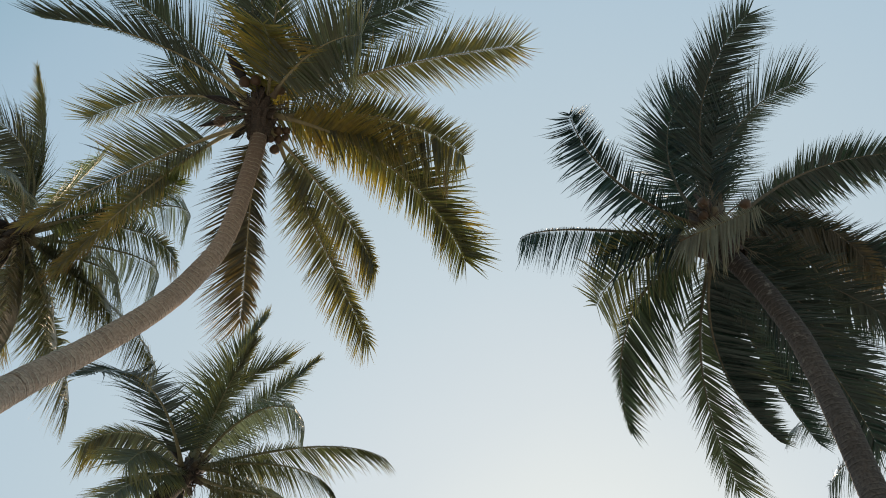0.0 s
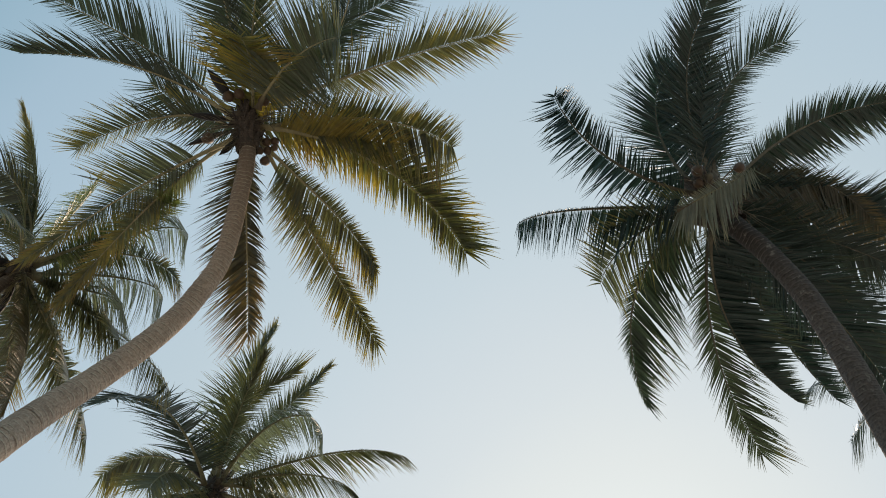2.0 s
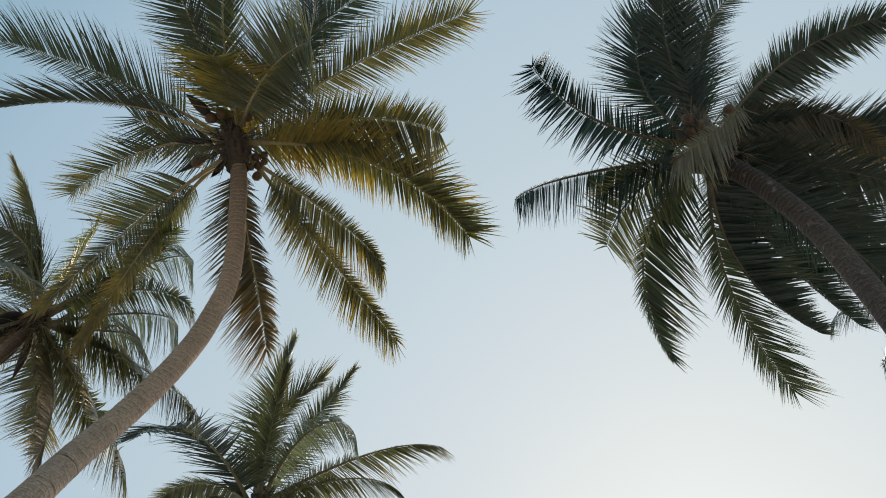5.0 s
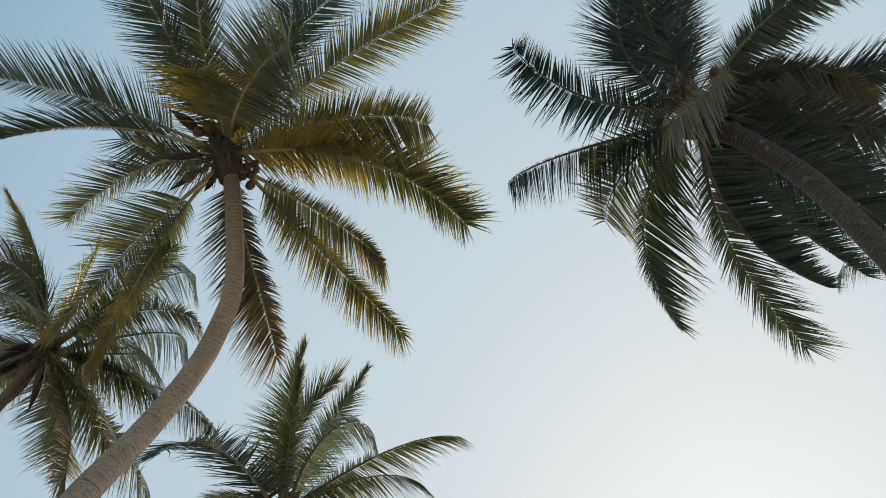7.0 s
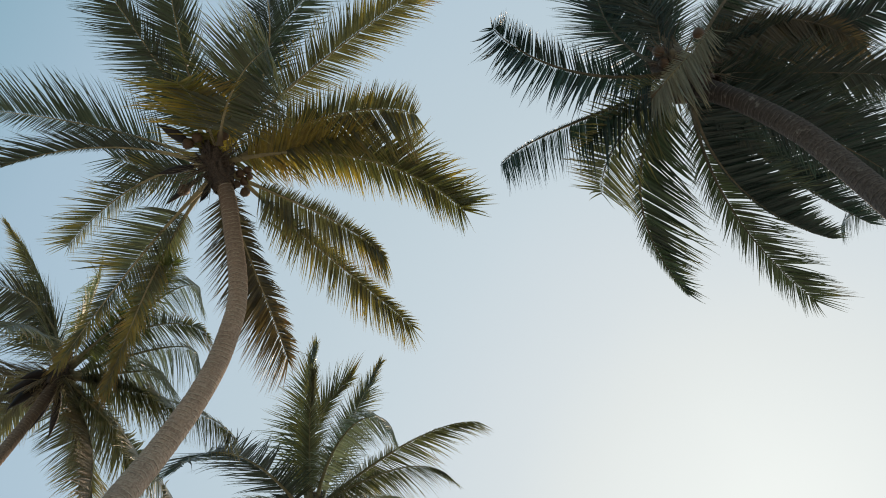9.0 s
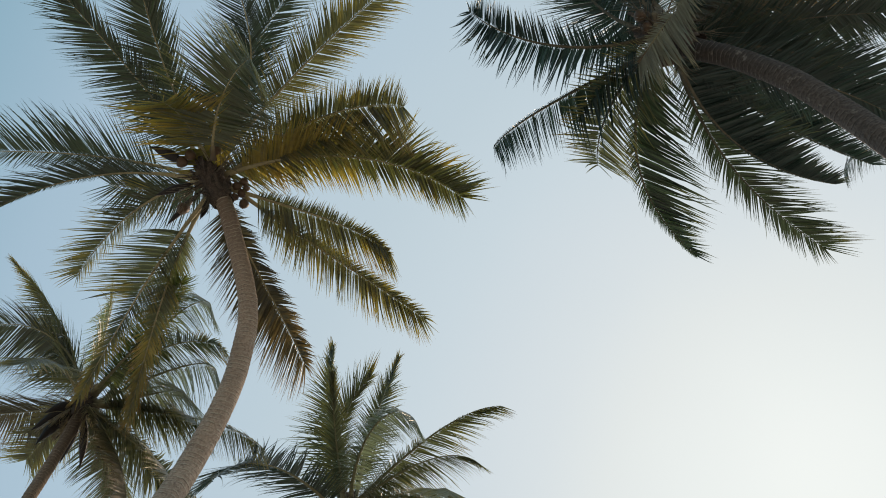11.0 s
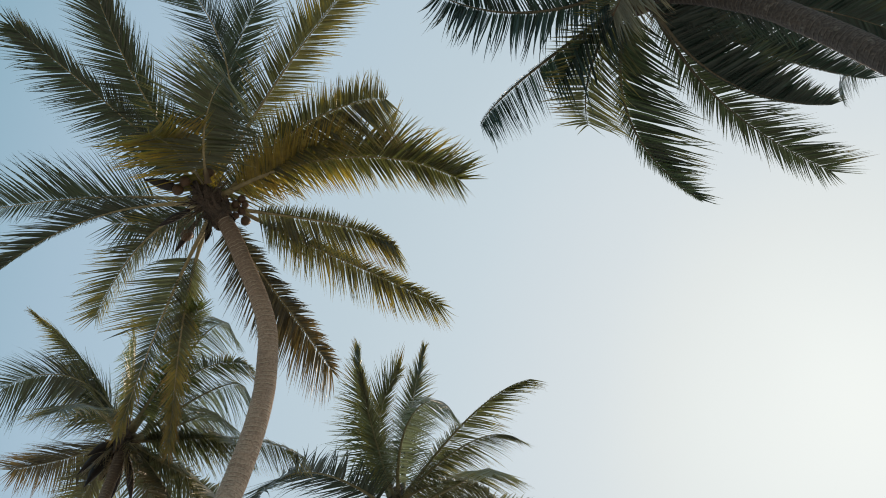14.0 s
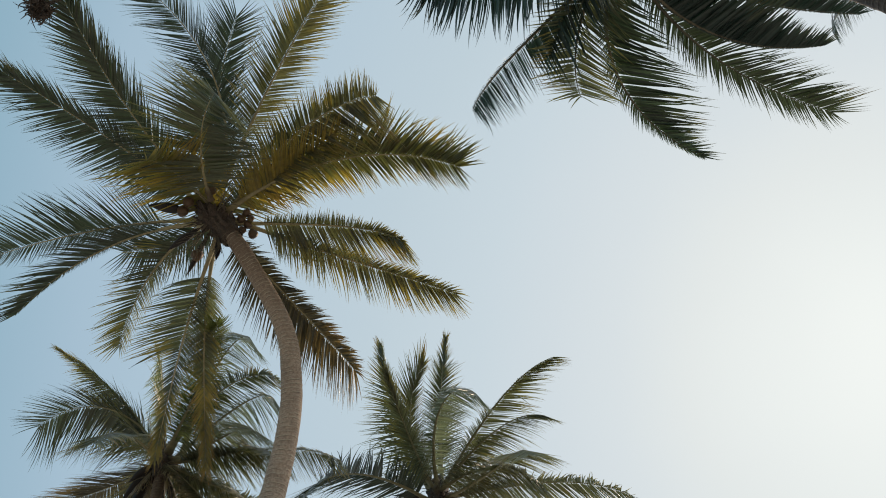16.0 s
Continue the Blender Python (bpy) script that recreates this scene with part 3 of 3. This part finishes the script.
frond(tall, -36.5, 11.2, 4.29, 43.5, 62.2, 1.26, start=0.12, broad=1.3, sides=(0.72, 1.1), leaf_kind='amber', gap=0.02, leaf=0.95, fold=(25, 10), close=0.85, at=(0.00, 0.04, -0.01))
frond(tall, -57.6, 19.9, 3.81, 38.8, 85.3, 1.23, start=0.06, broad=1.15, sides=(1.15, 0.7), gap=0.02, leaf_kind='olive', leaf=1.0, at=(0.10, 0.10, 0.00))
frond(tall, -69.2, 39.0, 4.39, 16.9, 46.8, 1.32, start=0.33, broad=1.1, leaf_kind='olive', sides=(0.95, 0.95), bare=0.05, gap=0.025, leaf=0.8, at=(-0.06, -0.01, -0.01))
frond(tall, -104.5, 1.1, 2.38, 72.4, 71.0, 1.29, start=0.1, broad=1.2, rib=0.6, leaf=1.0, hang=0.45, fold=10, spread=1.3, gap=0.022, near=(1.1, 1.1), leaf_kind='fresh', at=(0.05, -0.35, -0.26))
frond(tall, -112.7, 56.5, 3.83, 45.7, 41.7, 1.31, start=0.16, broad=1.1, leaf_kind='green', gap=0.028, at=(0.03, 0.01, 0.01))
frond(tall, -151.4, 41.3, 4.60, 48.3, 49.0, 1.24, start=0.16, broad=1.15, leaf_kind='green', gap=0.022, close=0.75, ragged=0.8, at=(0.04, -0.04, 0.04))
frond(tall, -156.6, 37.7, 4.36, 15.4, 46.3, 1.29, start=0.16, broad=1.15, leaf_kind='green', sides=(0.75, 1.0), gap=0.022, close=0.75, ragged=0.8, at=(0.03, -0.02, 0.03))
frond(tall, -74.4, 52.2, 4.39, -65.0, 62.2, 1.31, start=0.16, broad=0.85, leaf_kind='green', gap=0.028, leaf=0.95, hang=0.2, sides=(0.8, 0.9), at=(-0.02, -0.03, -0.00))
frond(tall, 133.2, 44.5, 2.41, 43.7, 47.9, 1.35, start=0.16, broad=1.1, leaf_kind='green', gap=0.028, at=(0.05, 0.05, -0.00))
frond(tall, -124.6, 5.6, 1.69, 6.3, 78.8, 1.21, start=0.1, broad=1.2, leaf_kind='gold', leaf=1.0, spread=1.15, hang=0.1, fold=5, gap=0.022, at=(0.09, 0.04, 0.04))

# this crown's backlit darkness is painted into its leaf material
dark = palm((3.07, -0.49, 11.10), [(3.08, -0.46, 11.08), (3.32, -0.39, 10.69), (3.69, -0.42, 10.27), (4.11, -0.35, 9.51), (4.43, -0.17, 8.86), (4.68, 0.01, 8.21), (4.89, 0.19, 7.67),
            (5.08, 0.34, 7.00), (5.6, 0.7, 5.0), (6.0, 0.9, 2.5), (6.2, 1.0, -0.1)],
            0.135, "leaning coconut palm with a dense green crown, backlit shade in its colour", BARK_GREY, "deep")
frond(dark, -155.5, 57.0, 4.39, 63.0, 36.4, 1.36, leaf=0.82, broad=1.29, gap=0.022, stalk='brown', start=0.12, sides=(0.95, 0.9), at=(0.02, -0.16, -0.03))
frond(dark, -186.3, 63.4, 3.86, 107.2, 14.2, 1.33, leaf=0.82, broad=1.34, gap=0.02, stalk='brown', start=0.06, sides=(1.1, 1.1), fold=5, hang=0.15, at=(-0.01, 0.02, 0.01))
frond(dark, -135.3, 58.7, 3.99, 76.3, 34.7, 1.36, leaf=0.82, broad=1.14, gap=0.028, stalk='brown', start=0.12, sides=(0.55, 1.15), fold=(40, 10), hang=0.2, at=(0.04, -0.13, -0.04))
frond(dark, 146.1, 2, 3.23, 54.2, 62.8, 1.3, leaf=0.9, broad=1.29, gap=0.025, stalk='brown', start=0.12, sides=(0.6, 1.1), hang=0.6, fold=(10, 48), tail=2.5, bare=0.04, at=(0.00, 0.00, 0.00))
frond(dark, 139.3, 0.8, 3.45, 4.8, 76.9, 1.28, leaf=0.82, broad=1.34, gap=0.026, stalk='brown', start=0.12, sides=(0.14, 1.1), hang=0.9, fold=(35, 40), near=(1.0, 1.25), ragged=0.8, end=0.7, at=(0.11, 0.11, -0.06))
frond(dark, 121.2, 4, 2.35, -28.8, 76, 1.25, leaf=0.95, broad=1.23, gap=0.028, stalk='brown', start=0.12, leaf_kind='fresh', sides=(1.0, 0.9), hang=0.6, close=1.25, at=(0.05, -0.01, -0.01))
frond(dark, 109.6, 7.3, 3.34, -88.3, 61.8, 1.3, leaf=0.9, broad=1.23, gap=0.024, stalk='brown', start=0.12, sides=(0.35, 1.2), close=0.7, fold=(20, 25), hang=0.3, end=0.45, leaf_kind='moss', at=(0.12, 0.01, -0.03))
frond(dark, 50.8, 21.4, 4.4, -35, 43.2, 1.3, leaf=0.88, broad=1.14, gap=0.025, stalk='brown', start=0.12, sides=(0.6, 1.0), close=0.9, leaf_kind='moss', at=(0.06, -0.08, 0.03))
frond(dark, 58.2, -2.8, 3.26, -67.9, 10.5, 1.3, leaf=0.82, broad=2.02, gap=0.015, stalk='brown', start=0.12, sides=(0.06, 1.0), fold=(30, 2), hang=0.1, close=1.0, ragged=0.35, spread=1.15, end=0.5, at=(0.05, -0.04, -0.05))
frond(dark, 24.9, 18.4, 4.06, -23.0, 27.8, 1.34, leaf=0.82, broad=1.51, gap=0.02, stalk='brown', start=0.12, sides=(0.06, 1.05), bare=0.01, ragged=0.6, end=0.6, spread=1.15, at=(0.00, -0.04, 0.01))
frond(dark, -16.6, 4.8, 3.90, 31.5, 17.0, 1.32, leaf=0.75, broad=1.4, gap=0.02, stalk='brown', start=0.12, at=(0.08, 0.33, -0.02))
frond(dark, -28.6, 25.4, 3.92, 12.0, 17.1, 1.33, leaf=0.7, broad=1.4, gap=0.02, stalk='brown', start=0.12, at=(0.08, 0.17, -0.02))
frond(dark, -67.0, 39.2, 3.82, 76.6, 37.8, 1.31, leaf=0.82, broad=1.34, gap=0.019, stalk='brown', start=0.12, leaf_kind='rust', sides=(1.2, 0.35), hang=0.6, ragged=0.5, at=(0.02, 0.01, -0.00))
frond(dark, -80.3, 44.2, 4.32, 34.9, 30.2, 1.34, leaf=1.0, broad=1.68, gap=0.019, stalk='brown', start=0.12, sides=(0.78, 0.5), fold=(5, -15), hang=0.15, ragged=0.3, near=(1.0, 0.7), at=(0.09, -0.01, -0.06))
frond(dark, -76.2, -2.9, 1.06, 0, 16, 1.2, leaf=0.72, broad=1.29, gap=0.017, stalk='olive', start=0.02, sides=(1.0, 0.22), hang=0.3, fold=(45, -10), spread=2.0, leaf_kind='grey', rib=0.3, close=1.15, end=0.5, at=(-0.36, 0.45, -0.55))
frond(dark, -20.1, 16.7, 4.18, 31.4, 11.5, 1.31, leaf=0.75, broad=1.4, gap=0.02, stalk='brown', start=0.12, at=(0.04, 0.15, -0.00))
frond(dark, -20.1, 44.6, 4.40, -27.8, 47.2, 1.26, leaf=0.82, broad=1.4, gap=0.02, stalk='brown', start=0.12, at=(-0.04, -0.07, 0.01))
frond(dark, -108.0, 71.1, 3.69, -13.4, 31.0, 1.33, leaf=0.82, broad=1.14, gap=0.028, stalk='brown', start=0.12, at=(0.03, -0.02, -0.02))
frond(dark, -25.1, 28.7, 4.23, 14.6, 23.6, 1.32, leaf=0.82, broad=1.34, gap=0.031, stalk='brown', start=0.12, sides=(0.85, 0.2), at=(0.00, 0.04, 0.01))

back = palm((-4.07, 7.80, 11.85), [(-4.06, 7.80, 11.83), (-4.00, 7.83, 11.5), (-3.92, 7.88, 11.0), (-3.84, 7.95, 10.2), (-3.75, 8.05, 9.0), (-3.6, 8.2, 6.0), (-3.5, 8.3, 3.0), (-3.45, 8.3, -0.1)],
            0.092, "coconut palm with dead husks hanging round its crown", BARK_TAN, "fresh")
frond(back, -150.5, 50.6, 3.68, -65.5, 55.4, 1.37, leaf=0.95, gap=0.034, broad=1.05, stalk='olive', start=0.13, sides=(0.9, 1.3), hang=0.6, fold=(0, 25), leaf_kind='green', at=(0.01, -0.00, 0.02))
frond(back, -108.8, 2.9, 2.29, 16.1, 80.0, 0.88, leaf=0.85, gap=0.028, broad=1.05, stalk='olive', start=0.13, leaf_kind='olive', at=(0.01, 0.10, -0.11))
frond(back, -163.28, 51.59, 4.11, -2.38, 20.18, 1.3, leaf=0.7, gap=0.028, broad=1.15, stalk='olive', start=0.13, spread=0.7, near=(1.2, 1.2), leaf_kind='tipped', close=0.5, end=0.6, at=(0.01, 0.00, 0.01))
frond(back, -74.7, 30.0, 4.08, 34.7, 101.5, 1.20, leaf=0.95, gap=0.036, broad=1.1, stalk='olive', start=0.13, leaf_kind='skylit', hang=0.5, sides=(0.9, 0.85), fold=35, at=(0.29, 0.09, 0.06))
frond(back, -40.6, 13.1, 3.69, -4.4, 80.8, 1.26, leaf=0.85, gap=0.036, broad=1.1, stalk='olive', start=0.13, sides=(1.15, 0.5), hang=0.7, fold=(45, 20), leaf_kind='skylit', at=(0.08, 0.10, -0.07))
frond(back, -4.3, -2.5, 3.17, -52.4, 58.6, 1.24, leaf=0.85, gap=0.024, broad=1.3, stalk='olive', start=0.13, at=(-0.02, 0.04, -0.05))
frond(back, 16.0, -26.7, 3.21, -64.2, 31.8, 1.23, leaf=0.85, gap=0.024, broad=1.3, stalk='olive', start=0.13, at=(-0.03, -0.01, 0.01))
frond(back, -5.3, -43.5, 3.74, -21.4, 28.4, 1.24, leaf=0.85, gap=0.024, broad=1.3, stalk='tan', start=0.13, leaf_kind='dry', at=(-0.05, -0.00, -0.02))
frond(back, 79.1, 17.3, 3.38, -4.5, 6.3, 1.3, leaf=0.85, gap=0.026, broad=1.3, stalk='tan', start=0.13, rib=1.9, leaf_kind='tipped', at=(-0.04, -0.02, 0.02))
frond(back, 37.0, -11.5, 3.73, -72.3, 46.6, 1.21, leaf=0.85, gap=0.024, broad=1.3, stalk='olive', start=0.13, at=(-0.02, -0.03, 0.05))
frond(back, 131.5, 28.5, 3.49, 27.8, 21.5, 1.3, leaf=0.85, gap=0.024, broad=1.05, stalk='olive', start=0.13, leaf_kind='rust', hang=0.4, at=(0.00, 0.00, 0.00))
frond(back, -171.2, 55.5, 2.6, -12.2, 25, 1.35, leaf=0.85, gap=0.034, broad=1.05, stalk='olive', start=0.13, leaf_kind='fresh', at=(-0.04, 0.02, -0.05))
frond(back, -59.2, 21.6, 3.51, 36.2, 76.7, 1.19, leaf=0.85, gap=0.026, broad=1.15, stalk='olive', start=0.13, leaf_kind='tipped', hang=0.25, sides=(0.9, 0.7), close=0.6, tail=2.0, at=(0.03, 0.04, -0.03))
frond(back, -159.0, 77.6, 3.16, -6.0, 11.2, 1.33, leaf=0.85, gap=0.028, broad=1.05, stalk='olive', start=0.13, leaf_kind='pale', at=(-0.05, -0.01, -0.02))
frond(back, 124.7, 22.9, 3.14, -7.5, 5.4, 1.31, leaf=0.85, gap=0.024, broad=1.3, stalk='olive', start=0.13, at=(0.07, 0.02, 0.03))
frond(back, -24.6, 2.5, 3.17, -35.5, 71.5, 1.31, leaf=0.85, gap=0.028, broad=1.05, stalk='olive', start=0.13, leaf_kind='skylit', at=(0.04, 0.09, -0.09))
frond(back, -58.6, 11.7, 3.27, -11.7, 39.5, 1.3, leaf=0.7, gap=0.028, broad=1.15, stalk='olive', start=0.13, leaf_kind='pale', close=0.6, hang=0.3)
frond(back, -11.2, -8.7, 4.25, -23.9, 45.3, 1.30, leaf=0.7, gap=0.027, broad=1.1, stalk='olive', start=0.13, leaf_kind='tipped', hang=0.5, fold=35)
frond(back, 200, -72, 0.95, 0, 10, 1.2, leaf=0.15, gap=0.022, broad=1.1, stalk='tan', start=0.1, leaf_kind='straw', close=0.5, hang=0.8, rib=0.5, at=(-0.06, 0.04, -0.10))
frond(back, 110, -76, 0.8, 0, 8, 1.2, leaf=0.13, gap=0.022, broad=1.1, stalk='tan', start=0.1, leaf_kind='straw', close=0.5, hang=0.8, rib=0.5, at=(-0.02, 0.06, -0.10))

young = palm((0.80, 8.55, 11.35), [(0.79, 8.55, 11.33), (0.74, 8.48, 10.9), (0.68, 8.40, 10.2), (0.6, 8.3, 8.5), (0.5, 8.25, 5.0), (0.45, 8.2, -0.1)],
             0.16, "coconut palm with upright feathery green fronds", BARK_GREY, "fresh")
frond(young, -151.8, 63.7, 3.96, 48.1, -2.8, 1.30, leaf=0.82, broad=1.15, stalk='olive', start=0.13, sides=(0.55, 1.0), near=(1.0, 1.3), spread=1.0, hang=0.15, close=0.35, fold=10, gap=0.026, leaf_kind='tipped', end=0.7, at=(-0.05, 0.04, -0.04))
frond(young, -122.1, 35.1, 2.75, 23.2, 56.4, 1.3, leaf=0.82, broad=1.15, stalk='olive', start=0.13, sides=(0.7, 0.6), spread=0.7, close=0.4, gap=0.026, at=(0.00, 0.00, 0.00))
frond(young, -91.8, 69.9, 3.80, 26.5, 4.9, 1.31, leaf=0.82, broad=1.15, stalk='olive', start=0.13, sides=(0.8, 0.7), spread=0.9, close=0.35, leaf_kind='tipped', fold=10, gap=0.026, end=0.7, at=(0.08, 0.02, -0.03))
frond(young, -103.6, 31.0, 3.80, 53.7, 105.4, 1.03, leaf=0.75, broad=1.15, stalk='olive', start=0.13, sides=(1.0, 0.9), hang=0.7, fold=30, leaf_kind='skylit', gap=0.026, at=(0.03, 0.02, -0.02))
frond(young, -56.2, 22.4, 4.05, -9.8, 72.6, 1.22, leaf=0.82, broad=1.15, stalk='olive', start=0.13, sides=(0.9, 0.12), spread=0.9, close=0.45, gap=0.026, near=(1.0, 4.0), at=(-0.05, 0.01, 0.01))
frond(young, -53.4, 13.2, 3.36, -5.4, 72.1, 1.17, leaf=0.82, broad=1.15, stalk='olive', start=0.13, sides=(0.9, 0.12), close=0.45, gap=0.026, near=(1.0, 4.0), at=(-0.08, 0.00, 0.02))
frond(young, -51.1, -4.8, 2.82, 23.0, 65.8, 1.15, leaf=0.82, broad=1.15, stalk='olive', start=0.13, gap=0.026, at=(-0.09, -0.02, 0.06))
frond(young, -12.7, -1.6, 3.87, -31.3, 59.8, 1.21, leaf=0.82, broad=1.15, stalk='olive', start=0.13, gap=0.026, at=(-0.04, 0.01, 0.01))
frond(young, -139.2, 2.5, 3.82, 6.1, 79.4, 1.08, leaf=0.9, broad=1.3, stalk='olive', start=0.13, leaf_kind='green', sides=(0.95, 0.95), gap=0.028, fold=-5, hang=0.15, at=(-0.01, 0.07, -0.10))
frond(young, 161.0, 38.6, 3.01, -61.0, 49.2, 1.39, leaf=0.82, broad=1.3, stalk='olive', start=0.13, sides=(0.4, 1.1), hang=0.6, gap=0.024, at=(-0.01, 0.03, -0.03))
frond(young, 235.4, -51.6, 3.23, 10.2, 21.0, 1.29, leaf=0.82, broad=1.3, stalk='olive', start=0.13, sides=(0.7, 0.7), gap=0.024, at=(0.02, 0.03, -0.05))
frond(young, 75.3, 16.2, 3.73, -10.1, -8.4, 1.28, leaf=0.82, broad=1.15, stalk='olive', start=0.13, gap=0.026, at=(0.05, -0.05, 0.08))
frond(young, -37.0, -13.3, 3.70, -65.9, 49.4, 1.29, leaf=0.82, broad=1.15, stalk='olive', start=0.13, gap=0.026, at=(0.00, 0.02, -0.02))
frond(young, 210.5, -11.7, 2.52, 54.6, 66.1, 0.82, leaf=0.82, broad=1.15, stalk='olive', start=0.13, gap=0.024, at=(0.06, 0.12, -0.20))
frond(young, -150.0, 55.6, 2.78, 102.3, 16.1, 1.30, leaf=0.82, broad=1.15, stalk='olive', start=0.13, sides=(0.5, 1.0), leaf_kind='tipped', close=0.5, hang=0.2, gap=0.026)

far = palm((10.00, -1.04, 13.91), [(10.00, -1.03, 13.9), (10.05, -0.95, 13.4), (10.3, -0.9, 11.0), (10.6, -0.8, 6.0), (10.7, -0.7, -0.1)],
           0.16, "distant coconut palm behind the leaning one", BARK_GREY, "green")
frond(far, 141.2, 17.2, 3.66, 11.0, 86.1, 1.37, leaf=0.5, stalk='olive', hang=0.7, gap=0.03, broad=1.0, at=(0.00, 0.05, -0.01))
frond(far, 146.3, -2.8, 3.11, -25.5, 54.9, 1.06, leaf=0.75, stalk='olive', gap=0.03, broad=1.0, at=(0.06, -0.03, -0.08))
frond(far, 183.5, 26.4, 2.60, -20.4, 87.3, 1.17, leaf=0.75, stalk='olive', gap=0.03, broad=1.0, at=(0.04, 0.00, -0.04))
frond(far, 59.1, -24.3, 3.09, 120.3, 33.0, 1.21, leaf=0.75, stalk='olive', gap=0.03, broad=1.0, at=(0.00, -0.03, 0.01))
frond(far, -62.2, 51.2, 3.50, 0.1, 18.5, 1.35, leaf=0.75, stalk='olive', gap=0.03, broad=1.0, at=(0.07, -0.04, -0.10))
frond(far, -25.0, 28.9, 3.41, 14.2, 20.6, 1.34, leaf=0.75, stalk='olive', gap=0.03, broad=1.0, at=(0.04, 0.08, -0.04))

# ---- hearts of the crowns, fruit and dry flower parts ----
for p, rad, high in ((tall, 0.165, 0.5), (dark, 0.15, 0.5), (back, 0.115, 0.45), (young, 0.15, 0.5), (far, 0.15, 0.5)):
    crown_heart(p, rad, high)
coconut(tall, -0.25, 0.48, -0.34, 0.09, 0.2)
coconut(tall, -0.42, -0.17, -0.16, 0.085)
coconut(tall, -0.33, -0.30, -0.12, 0.08)
coconut(tall, 0.0, -0.46, -0.06, 0.085)
for x, y, z, s in ((0.40, 0.02, -0.02, 0.07), (0.48, -0.06, 0.02, 0.065), (0.50, 0.10, -0.05, 0.07), (0.42, 0.16, -0.14, 0.06), (0.55, 0.0, -0.06, 0.055), (0.58, 0.22, -0.16, 0.075)):
    coconut(tall, x, y, z, s)
spathe(tall, 200, -5, 0.55, 0.085, 0.42, -0.10)
spathe(tall, 118, -25, 0.7, 0.05, 0.3, -0.1)
spathe(tall, 150, -10, 0.55, 0.06, 0.3, -0.1)
spathe(tall, 80, -45, 0.5, 0.05, 0.25, -0.15)
for h, l in ((130, -20), (30, -15), (60, -40), (-60, -5), (100, -50)):
    flower_stalk(tall, h, l, 1.0, 18, -0.12)
for x, y, z, s in ((-0.42, -0.12, -0.05, 0.08), (-0.28, -0.01, -0.06, 0.07), (-0.03, -0.52, -0.02, 0.075)):
    coconut(dark, x, y, z, s)
for h, l in ((120, -10), (200, 10), (60, -20), (-20, 0)):
    flower_stalk(dark, h, l, 1.0, 16, -0.1)
for h, l, size in ((150, -35, 0.75), (135, -60, 0.95), (165, -25, 0.5), (92, -20, 0.95), (70, -20, 0.95), (40, 0, 0.9), (110, -50, 0.7), (20, -5, 0.6)):
    spathe(back, h, l, size, rng.uniform(0.07, 0.09), rng.uniform(0.10, 0.18), rng.uniform(-0.15, -0.02))
for h, l in ((100, -50), (40, -40), (-30, -30), (150, -40)):
    flower_stalk(back, h, l, 0.9, 18, -0.1, "tan")
for h, l in ((180, 0), (-30, 5), (80, -30), (-90, 10)):
    flower_stalk(young, h, l, 0.9, 18, -0.05)
for h, l in ((160, -10), (200, 5), (60, -30)):
    spathe(young, h, l, 0.7, 0.06, 0.2, -0.05)
for p, turns in ((tall, (20, 75, 140, 195, 250, 310)), (dark, (100, 160, 215, 250, 300, 350)), (back, (10, 60, 110, 160, 230, 290)), (young, (30, 120, 190, 260, 330)), (far, (60, 180, 300))):
    for a in turns:
        leaf_stump(p, a, rng.uniform(-5, 30), rng.uniform(0.2, 0.36))
for p, n, reach in ((tall, 60, 0.5), (dark, 70, 0.5), (back, 36, 0.6), (young, 70, 0.5), (far, 30, 0.4)):
    hanging_fibre(p, n, reach)
for h, l, size, turn in ((171, -22, 0.82, -16), (177, -19, 0.71, -7), (164, -24, 0.74, 2)):
    loose_leaflet(tall, (-0.90, 2.21, 0.07), h, l, size, turn)
dry_clump(tall, (-2.54, -3.02, 1.19), 0.31)
